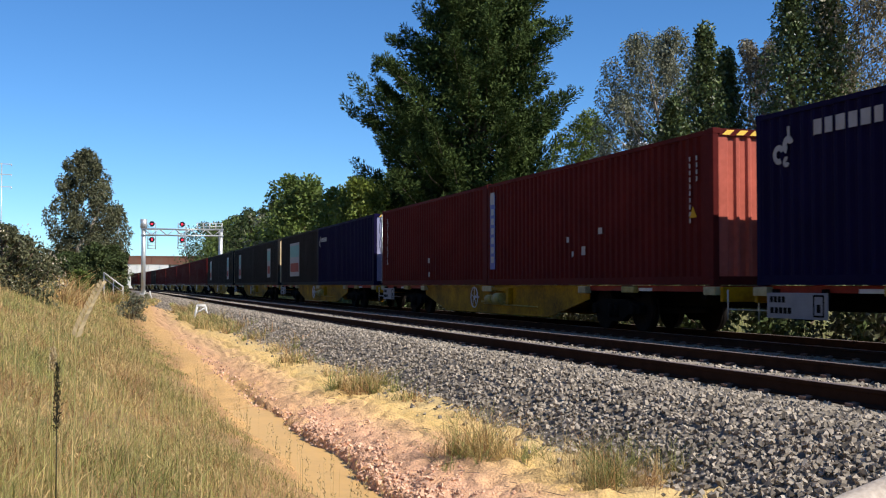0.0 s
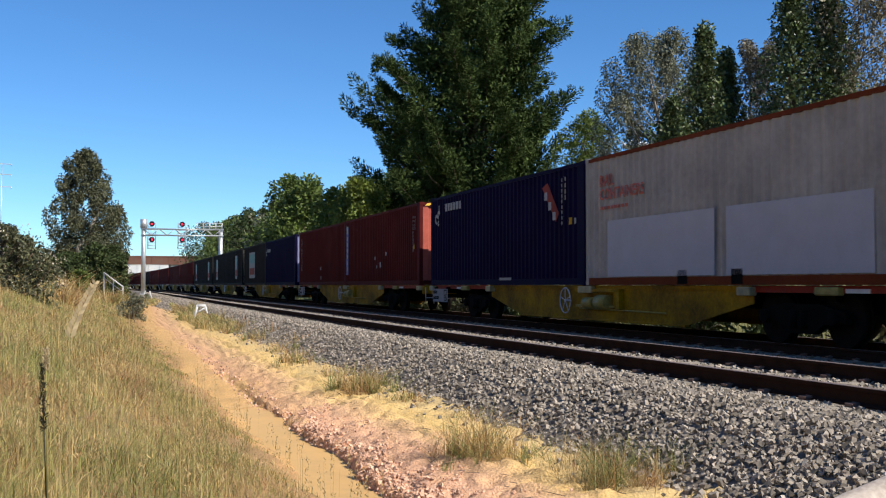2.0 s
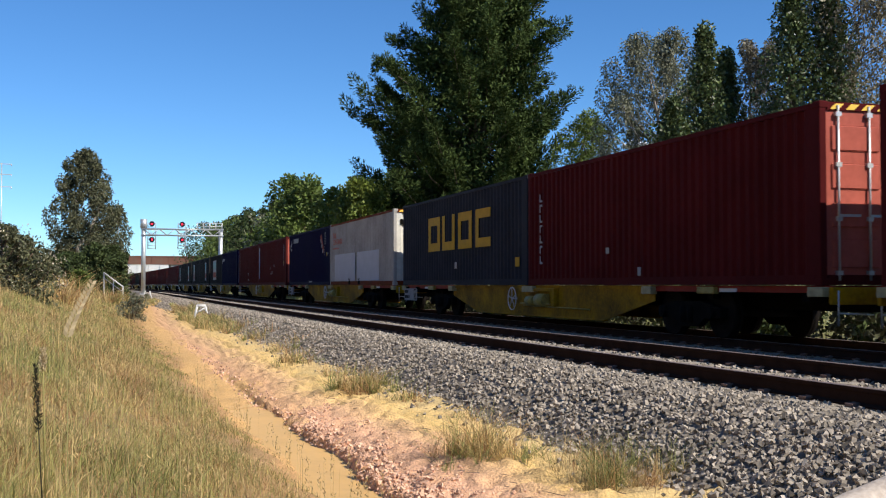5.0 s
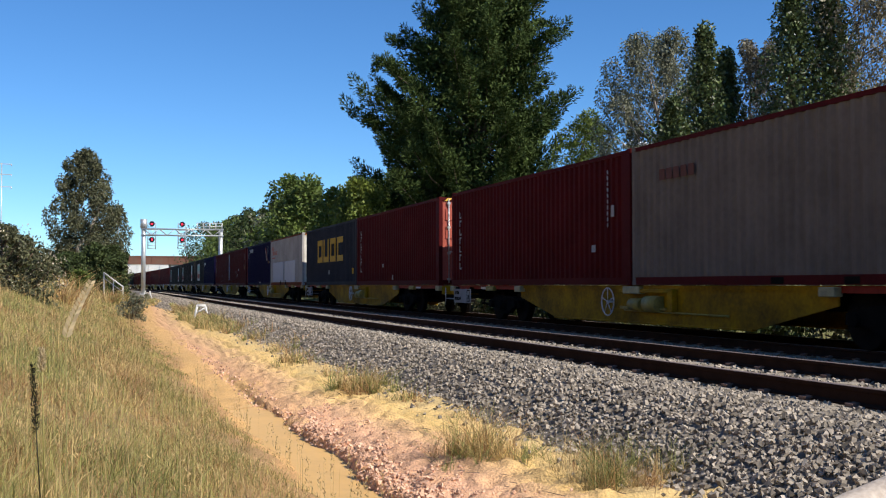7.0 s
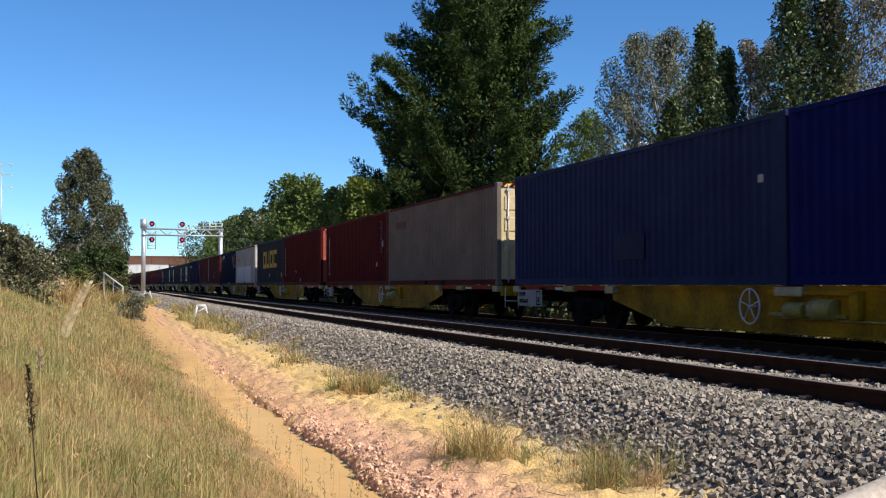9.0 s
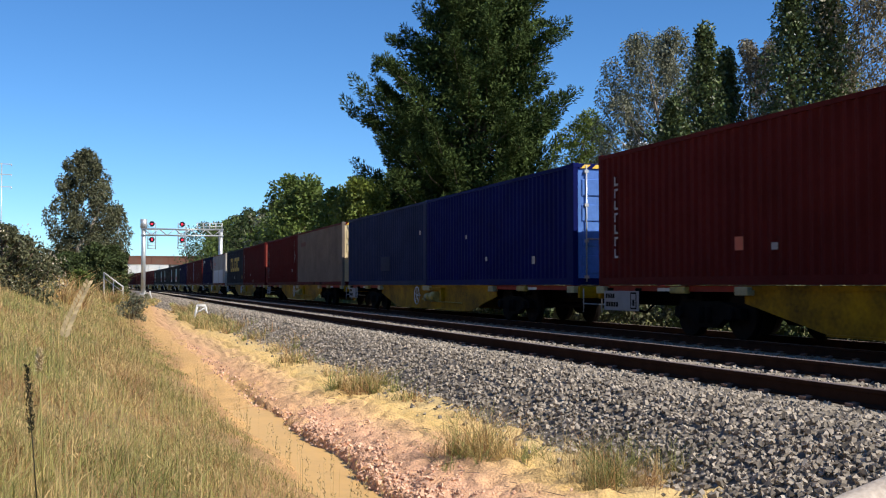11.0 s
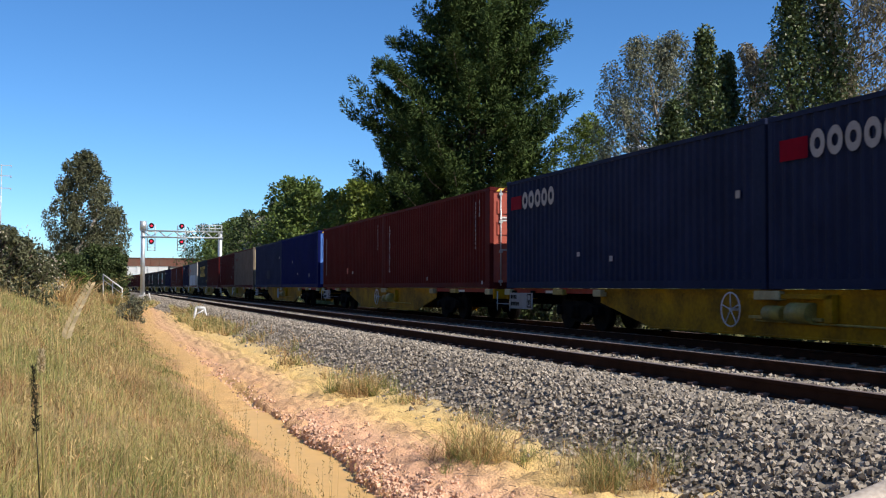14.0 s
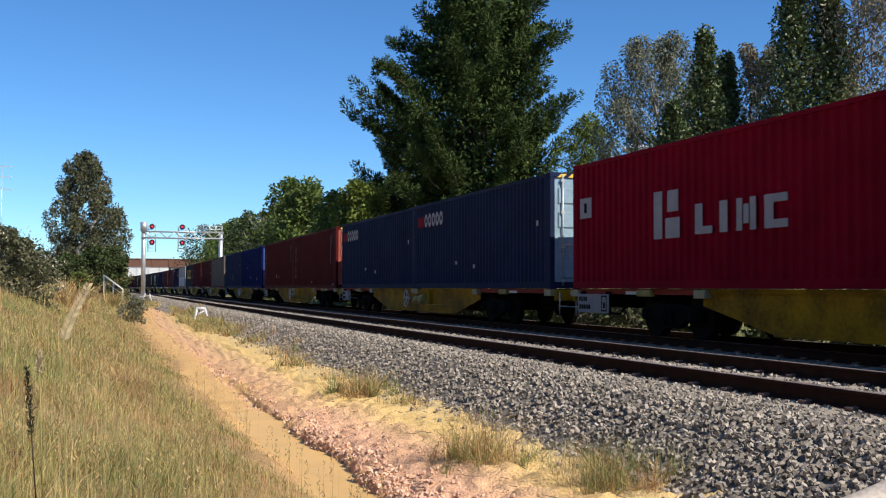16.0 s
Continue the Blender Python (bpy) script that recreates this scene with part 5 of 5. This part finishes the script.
for k, (u, y, wide, high, count, green) in enumerate([(3.45, 9.8, 0.34, 0.48, 700, 0.3), (3.75, 9.2, 0.22, 0.26, 400, 0.8), (4.0, 8.1, 0.5, 0.34, 900, 0.55), (4.25, 8.9, 0.3, 0.3, 300, 0.4), (3.95, 16.2, 0.4, 0.42, 600, 0.45), (4.05, 14.0, 0.35, 0.3, 400, 0.4), (3.9, 21.9, 0.5, 0.45, 500, 0.35), (4.1, 19.0, 0.4, 0.3, 300, 0.3), (4.3, 26.0, 0.5, 0.4, 400, 0.3), (4.4, 31.0, 0.5, 0.4, 400, 0.4), (4.4, 36.0, 0.7, 0.5, 500, 0.4), (4.3, 41.0, 0.7, 0.45, 500, 0.4), (4.3, 45.0, 0.6, 0.4, 500, 0.7), (4.2, 12.2, 0.3, 0.24, 260, 0.5), (4.25, 43.0, 0.5, 0.35, 400, 0.6), (4.3, 52.0, 0.9, 0.45, 600, 0.6), (4.6, 58.0, 0.7, 0.45, 600, 0.5), (4.6, 63.0, 0.8, 0.4, 500, 0.3), (-0.9, 40.0, 0.5, 1.3, 700, 0.05), (-0.5, 44.0, 0.5, 1.2, 500, 0.1), (0.8, 70.0, 0.6, 0.9, 900, 0.25), (1.3, 73.0, 0.45, 1.1, 900, 0.3), (2.0, 73.0, 0.4, 0.9, 700, 0.3)]):
    tuft(u, y, wide, high, count, 200 + k, green)


def stalk(name, label, x, y, z0, height, head, head_w, mat, seed, nod=0.0):
    """A tall grass stalk with a seed head; it sways as one piece."""
    rng = np.random.default_rng(seed)
    e = thing(name, label, "grass stalk", m=pose(x, y, z0))
    bm = bmesh.new()
    bend_x = nod * height
    tube(bm, (0, 0, 0), (0.0, 0, height * 0.6), 0.0028, 0.0022, 6)
    tube(bm, (0, 0, height * 0.6), (bend_x, 0, height), 0.0022, 0.0014, 6)
    part("stem", bm, M_GRASS if mat is not M_DARKSEED else M_DARKSEED, e)
    mids = [(bend_x * (1 + 0.4 * t * head / height * 3), 0, height + head * (t - 0.35)) for t in np.linspace(0, 1, 26)]
    sp = [head_w * (0.4 + 1.2 * math.sin(math.pi * min(1, 0.12 + 0.85 * t))) * 0.5 for t in np.linspace(0, 1, 26)]
    part("seed_head", leaves("seed_head", mids, sp, 16, head_w * 0.9, head_w * 0.22, mat, rng, up=1.6), None, e)
    return e


SPIKE = stalk("grass_stalk", "dark upright seed spike of a tall grass", -0.07, 3.18, -0.30, 0.84, 0.17, 0.013, M_DARKSEED, 301)
def nodding_stalk():
    e = thing("grass_stalk", "pale nodding seed head of a tall grass", "grass stalk", m=pose(-0.027, 3.0, -0.285))
    bm = bmesh.new()
    tube(bm, (0, 0, 0), (0.004, 0, 1.03), 0.0016, 0.0012, 6)
    part("stem", bm, M_GRASS, e)
    bm = bmesh.new()
    for k in range(15):
        f = k / 14
        p = Vector((0.004 + 0.062 * f ** 1.2, 0, 1.02 + 0.135 * f))
        for s in (-1, 1):
            d = Vector((0.45 + s * 0.75, 0.2 * s, 0.9)).normalized() * (0.024 - 0.008 * f)
            w = Vector((d.z, 0, -d.x)).normalized() * 0.0045
            mid = p + d * 0.5
            bm.faces.new([bm.verts.new(v) for v in (p, mid + w, p + d, mid - w)])
    part("seed_head", bm, M_SEED, e)
    return e


PALE_STALK = nodding_stalk()
SMALL_STALK = stalk("grass_stalk", "small pale green seed head of a grass", -0.085, 3.3, -0.30, 0.95, 0.06, 0.012, M_SEED, 303)


# ---- loose stones ----
def stone_soup(name, places, sizes, mat, rng, flat=0.75):
    """Angular stones, each a skewed block."""
    n = len(places)
    cube = np.array([[x, y, z] for z in (-1, 1) for y in (-1, 1) for x in (-1, 1)], float)
    quads = np.array([[0, 2, 3, 1], [4, 5, 7, 6], [0, 1, 5, 4], [2, 6, 7, 3], [0, 4, 6, 2], [1, 3, 7, 5]])
    v = cube[None] * rng.uniform(0.35, 1.0, (n, 8, 3))
    q = rng.normal(0, 1, (n, 4))
    q /= np.linalg.norm(q, axis=1, keepdims=True)
    w, x, y, z = q.T
    R = np.stack([np.stack([1 - 2 * (y * y + z * z), 2 * (x * y - z * w), 2 * (x * z + y * w)], 1), np.stack([2 * (x * y + z * w), 1 - 2 * (x * x + z * z), 2 * (y * z - x * w)], 1), np.stack([2 * (x * z - y * w), 2 * (y * z + x * w), 1 - 2 * (x * x + y * y)], 1)], 1)
    v = np.einsum("nij,nkj->nki", R, v * np.array([1, 0.8, flat])) * np.asarray(sizes)[:, None, None] + np.asarray(places)[:, None, :]
    f = (np.arange(n)[:, None, None] * 8 + quads[None]).reshape(-1, 4)
    return mesh_np(name, v.reshape(-1, 3), f, mat)


def ballast_stones():
    rng = np.random.default_rng(8)
    places, sizes = [], []
    while len(places) < 57000:
        y = 5.5 * (27 ** rng.uniform())
        u = rng.uniform(3.8, 8.6)
        if u > 5.85 and (abs(u - LEFT_RAIL) < 0.1 or abs(u - RIGHT_RAIL) < 0.1):
            continue
        if u < 4.7 and rng.uniform() > max(0.03, (u - 4.15) / 0.55):
            continue
        k = (y - 6.0) / 0.648
        on_sleeper = abs(k - round(k)) * 0.648 < 0.13 and 6.10 < u < 8.17
        if on_sleeper and rng.uniform() > 0.25:
            continue
        places.append(tuple(on_line(u + rng.normal(0, 0.01), y, max(bed_z(u), rough_z(u, y)) + rng.uniform(-0.014, 0.030))))
        sizes.append(rng.uniform(0.016, 0.036) * (1 + max(0, y - 18) * 0.012))
    tagged(new("ballast_stones", stone_soup("ballast_stones", places, sizes, M_STONE, rng)), "loose grey crushed stones of the ballast", "ballast stones", kind="stuff")
    far_p, far_s = [], []
    while len(far_p) < 6000:
        y, u = 9.0 * (6 ** rng.uniform()), rng.uniform(8.6, 11.1)
        far_p.append(tuple(on_line(u, y, bed_z(u) + rng.uniform(-0.014, 0.03))))
        far_s.append(rng.uniform(0.02, 0.042) * (1 + max(0, y - 18) * 0.012))
    tagged(new("ballast_stones", stone_soup("ballast_stones", far_p, far_s, M_STONE, rng)), "loose grey crushed stones between the two tracks", "ballast stones", kind="stuff")
    # clay clods along the ditch
    places, sizes = [], []
    while len(places) < 9500:
        y = 6.0 * (5.5 ** rng.uniform())
        u = 2.40 + abs(rng.normal(0, 0.38))
        if y > 15.5 and (u > 2.75 or rng.uniform() < 0.75) or noise.noise(Vector((u * 2.5, y * 1.2, 3))) < rng.uniform(-0.6, 0.3) + (u - 2.7) * 0.6:
            continue
        places.append(tuple(on_line(u, y, rough_z(u, y) + rng.uniform(-0.012, 0.012))))
        sizes.append((0.006 + 0.026 * rng.uniform() ** 2.5) * (1.0 if u < 2.8 else 0.7))
    tagged(new("clay_clods", stone_soup("clay_clods", places, sizes, M_CLOD, rng)), "crumbled pinkish clay clods along the cut ditch bank", "clods", kind="stuff")


ballast_stones()


# ---- signal gantry, bridge and small fixtures ----
def gantry():
    y = 138.0
    e = thing("signal_gantry", "galvanised signal gantry over both tracks", "signal gantry", m=pose(0, y, -0.3))
    xl, xr, zb = 6.6, 15.75, 7.15
    for x, top in ((xl, 9.0), (xr, 7.9)):
        bm = bmesh.new()
        tube(bm, (x, 0, 0), (x, 0, top), 0.26, 0.26, 14)
        box(bm, x - 0.4, x + 0.4, -0.4, 0.4, 0, 0.12)
        part("post", bm, M_STEEL, e)
    bm = bmesh.new()
    tube(bm, (xl, 0, 7.95), (xl, 0, 9.05), 0.40, 0.40, 14)
    part("post_cap", bm, M_STEEL, e, "wide cylindrical housing on the post")
    bm = bmesh.new()
    for dy in (-0.35, 0.35):
        for z in (zb, zb + 0.75):
            tube(bm, (xl - 0.3, dy, z), (xr + 0.3, dy, z), 0.075, seg=8)
        n = 10
        for i in range(n):
            a, b = xl + (xr - xl) * i / n, xl + (xr - xl) * (i + 1) / n
            tube(bm, (a, dy, zb if i % 2 else zb + 0.75), (b, dy, zb + 0.75 if i % 2 else zb), 0.045, seg=6)
    part("truss", bm, M_STEEL, e)
    for x in (7.55, 11.1):
        bm = bmesh.new()
        for dx in (-0.45, 0.45):
            tube(bm, (x + dx, 0, zb - 1.7), (x + dx, 0, zb + 1.5), 0.05, seg=6)
        for i in range(9):
            tube(bm, (x - 0.45, 0, zb - 1.6 + i * 0.37), (x + 0.45, 0, zb - 1.6 + i * 0.37), 0.035, seg=6)
        part("ladder_cage", bm, M_STEEL, e)
        for z in (zb + 1.35, zb - 0.55):
            bm = bmesh.new()
            tube(bm, (x, -0.35, z), (x, -0.30, z), 0.32, seg=20)
            box(bm, x - 0.16, x + 0.16, -0.30, 0.1, z - 0.3, z + 0.3)
            head = part("signal_head", bm, M_SIGNAL, e, "round black signal head")
            bm = bmesh.new()
            tube(bm, (x, -0.355, z), (x, -0.385, z), 0.11, seg=18)
            part("red_light", bm, M_LAMP, head, "lit red signal lamp")
            bm = bmesh.new()
            for i in range(9):
                a0, a1 = math.pi * i / 9, math.pi * (i + 1) / 9
                bm.faces.new([bm.verts.new((x + 0.24 * math.cos(a), yy, z + 0.24 * math.sin(a))) for a, yy in ((a0, -0.36), (a1, -0.36), (a1, -0.75), (a0, -0.75))])
            part("hood", bm, M_SIGNAL, head)
    bm = bmesh.new()
    for dy in (-0.4, 0.4):
        for z in (zb + 1.15, zb + 1.55):
            tube(bm, (12.9, dy, z), (15.9, dy, z), 0.03, seg=6)
        for i in range(5):
            tube(bm, (12.9 + 0.75 * i, dy, zb + 0.75), (12.9 + 0.75 * i, dy, zb + 1.55), 0.03, seg=6)
    box(bm, 12.9, 15.9, -0.45, 0.45, zb + 0.80, zb + 0.86)
    part("walkway", bm, M_STEEL, e)


gantry()


def bridge():
    y = 285.0
    e = thing("road_bridge", "rusty steel girder road bridge on pale abutments", "bridge", m=pose(4, y, 0))
    bm = bmesh.new()
    box(bm, -3, 26, -4.0, -3.7, 5.9, 7.9)
    box(bm, -3, 26, -4.15, -3.6, 7.75, 7.95)
    box(bm, -3, 26, -4.15, -3.6, 5.85, 6.0)
    for i in range(15):
        box(bm, -3 + i * 2.05, -2.85 + i * 2.05, -4.1, -3.9, 6.0, 7.8)
    part("girder", bm, M_RUST, e)
    bm = bmesh.new()
    box(bm, -3, 26, -3.6, 4, 6.9, 7.4)
    part("deck", bm, M_PALE, e)
    for x0, x1 in ((-2.6, 1.0), (16.0, 24.0)):
        bm = bmesh.new()
        box(bm, x0, x1, -3.8, 4, -1.0, 6.0)
        part("abutment", bm, M_PALE, e, "pale concrete abutment")
    bm = bmesh.new()
    box(bm, -12, -2.6, -3.8, 4, -1, 7.9)
    part("wing_wall", bm, M_PALE, e)


bridge()


def retaining_wall():
    """The pale wall that closes the view beyond the bridge."""
    bm = bmesh.new()
    box(bm, 13, 45, 399, 400, -2, 7.9)
    box(bm, 12.9, 45.1, 398.8, 400.2, 7.9, 8.2)
    for i in range(9):
        box(bm, 13.2 + 3.8 * i, 13.6 + 3.8 * i, 398.75, 399, -2, 7.9)
    tagged(part("retaining_wall", bm, M_WHITE), "pale painted retaining wall beyond the road bridge", "wall", kind="structure")


retaining_wall()


def fixtures():
    # low white A-frame marker beside the ballast
    e = thing("track_marker", "low white painted A-frame marker beside the ballast", "track marker", m=Matrix.Translation(on_line(4.55, 50, -0.68)))
    for x0, x1 in ((-0.32, -0.16), (0.32, 0.16)):
        bm = bmesh.new()
        tube(bm, (x0, 0, 0), (x1, 0, 0.66), 0.055, 0.05, 8)
        part("leg", bm, M_WHITE, e)
    bm = bmesh.new()
    tube(bm, (-0.17, 0, 0.62), (0.17, 0, 0.62), 0.06, seg=8)
    part("crossbar", bm, M_WHITE, e)
    bm = bmesh.new()
    tube(bm, (-0.24, 0, 0.3), (0.19, 0, 0.55), 0.03, seg=8)
    part("brace", bm, M_WHITE, e)
    e = thing("track_marker", "small white marker beside the far ballast", "track marker", m=Matrix.Translation(on_line(4.3, 108, -0.4)))
    for x0, x1 in ((-0.4, -0.2), (0.4, 0.2)):
        bm = bmesh.new()
        tube(bm, (x0, 0, -0.2), (x1, 0, 0.7), 0.06, seg=8)
        part("leg", bm, M_WHITE, e)
    # white handrail on the bank
    e = thing("handrail", "white tubular handrail running down the bank", "handrail", m=pose(1.65, 75, -0.2))
    for dz in (0.0, -0.34):
        bm = bmesh.new()
        tube(bm, (-0.52, 0.7, 1.86 + dz), (0.66, -0.6, 0.94 + dz), 0.045 if dz == 0 else 0.03, seg=8)
        part("rail_tube", bm, M_WHITE, e)
    for x, yy, zt in ((-0.50, 0.68, 1.85), (0.07, 0.05, 1.40), (0.65, -0.58, 0.95)):
        bm = bmesh.new()
        tube(bm, (x, yy, -0.9), (x, yy, zt), 0.038, seg=8)
        part("rail_post", bm, M_WHITE, e)
    # a scrap of white litter and dry twigs on the bare clay
    bm = bmesh.new()
    rng = np.random.default_rng(23)
    grid = [[bm.verts.new((i * 0.05, k * 0.03, 0.012 + rng.uniform(0, 0.03))) for i in range(5)] for k in range(4)]
    for k in range(3):
        for i in range(4):
            bm.faces.new((grid[k][i], grid[k][i + 1], grid[k + 1][i + 1], grid[k + 1][i]))
    ob = part("litter", bm, M_WHITE)
    ob.matrix_basis = Matrix.Translation(on_line(3.75, 16.4, rough_z(3.75, 16.4)))
    tagged(ob, "crumpled scrap of white litter on clay", "litter")
    bm = bmesh.new()
    for _ in range(150):
        y = 6.5 * (4 ** rng.uniform())
        u = rng.uniform(3.0, 4.3)
        p = on_line(u, y, rough_z(u, y) + 0.012)
        a, ln = rng.uniform(0, 6.28), rng.uniform(0.04, 0.16)
        tube(bm, p, p + Vector((math.cos(a) * ln, math.sin(a) * ln, rng.uniform(0, 0.03))), 0.004, 0.002, 5)
    tagged(part("dry_twigs", bm, M_BARK), "scattered dry twigs on the bare clay", "twigs", kind="stuff")
    # power pole far behind the bank
    e = thing("power_pole", "tall pale power pole with three crossarms", "power pole", m=pose(-17.0, 250, 2.0))
    bm = bmesh.new()
    tube(bm, (0, 0, 0), (0, 0, 24.5), 0.16, 0.09, 8)
    part("pole", bm, M_STEEL, e)
    for z in (24.2, 22.0, 19.4):
        bm = bmesh.new()
        box(bm, -2.0, 2.0, -0.09, 0.09, z, z + 0.16)
        for x in (-1.9, 1.9):
            tube(bm, (x, 0, z - 0.3), (x, 0, z), 0.12, seg=8)
        part("crossarm", bm, M_STEEL, e)
    # weathered timber rail close to the tripod, length and lean fitted to the camera's view
    rng = np.random.default_rng(17)
    bm = bmesh.new()
    a, b = Vector((-0.34, 1.74, -0.16)), Vector((2.28, 2.19, 0.545))
    q = (b - a).to_track_quat("Z", "Y")
    rings = []
    for i in range(25):
        p = a.lerp(b, i / 24) + Vector(rng.normal(0, 0.003, 3))
        rings.append([bm.verts.new(p + q @ Vector((math.cos(t), math.sin(t), 0)) * (0.043 - 0.0002 * i + rng.normal(0, 0.0012))) for t in [2 * math.pi * k / 18 for k in range(18)]])
    for r0, r1 in zip(rings, rings[1:]):
        for k in range(18):
            bm.faces.new((r0[k], r0[(k + 1) % 18], r1[(k + 1) % 18], r1[k])).smooth = True
    bm.faces.new(rings[0][::-1])
    bm.faces.new(rings[-1])
    tagged(part("dead_branch", bm, M_LOG), "weathered grey timber rail, its lean fitted to the camera's view", "branch")


fixtures()


# ---- near ballast pieces that can be picked apart ----
def loose_pieces():
    rng = np.random.default_rng(9)
    bed = bpy.data.objects["ballast_bed"]
    kinds = [stone_soup("stone", [(0, 0, 0)], [1.0], M_STONE_ONE, rng) for _ in range(12)]
    for i in range(300):
        u, y = rng.uniform(4.6, 6.1), rng.uniform(6.2, 9.5)
        ob = new("stone", kinds[i % 12])
        ob.parent = bed
        s = rng.uniform(0.020, 0.036)
        ob.matrix_basis = Matrix.Translation(on_line(u, y, bed_z(u) + 0.016)) @ Euler(rng.uniform(0, 6, 3)).to_matrix().to_4x4() @ Matrix.Diagonal((s, s, s, 1))


loose_pieces()


# ---- what moves ----
def motions():
    times = [0.5 * i for i in range(33)]
    for n, wagon in WAGONS.items():
        rows = []
        for t in times:
            y = train_front(n, t)
            rows.append((t, Matrix.Translation(on_line(TRAIN_MID, y, TRAIN_Z)) @ pose(0, 0, 0, 0, 0, heading(y - 12))))
        walk(wagon, rows)
    for n, slot, e in BOXES:
        rows = []
        for t in times:
            y = train_front(n, t)
            m = Matrix.Translation(on_line(TRAIN_MID, y, TRAIN_Z)) @ pose(0, 0, 0, 0, 0, heading(y - 12))
            rows.append((t, m @ pose(0, -slot * (BOX_L + 0.08), DECK)))
        walk(e, rows)
    # wheels roll on the rails
    for n in range(-1, LAST + 1):
        for ob in WAGONS[n].children_recursive:
            if ob.name.startswith("wheelset"):
                base = ob.matrix_basis.translation.copy()
                rows, t = [], 0.0
                steps = 480
                for i in range(steps + 1):
                    t = 16.0 * i / steps
                    turn = -(train_front(n, t) - train_front(n, 0)) / 0.46
                    rows.append((t, Matrix.Translation(base) @ Matrix.Rotation(turn, 4, "X")))
                walk(ob, rows)
    # three grass stalks sway in the wind
    sway = [(0, 0.0), (0.7, -1.1), (1.5, -2.0), (2.4, -2.6), (3.5, -3.2), (4.2, -3.3), (6.3, -3.6), (7, -3.8), (8, -4.1), (9, -4.5), (11.3, -4.7), (12.5, -5.2), (13.5, -4.2), (14.5, -3.2), (15.3, -4.0), (16, -4.6)]
    for e, k in ((SPIKE, 1.0), (PALE_STALK, 0.35), (SMALL_STALK, 0.45)):
        base = e.matrix_basis.copy()
        walk(e, [(t, base @ pose(0, 0, 0, 0, k * a, 0)) for t, a in sway])


motions()
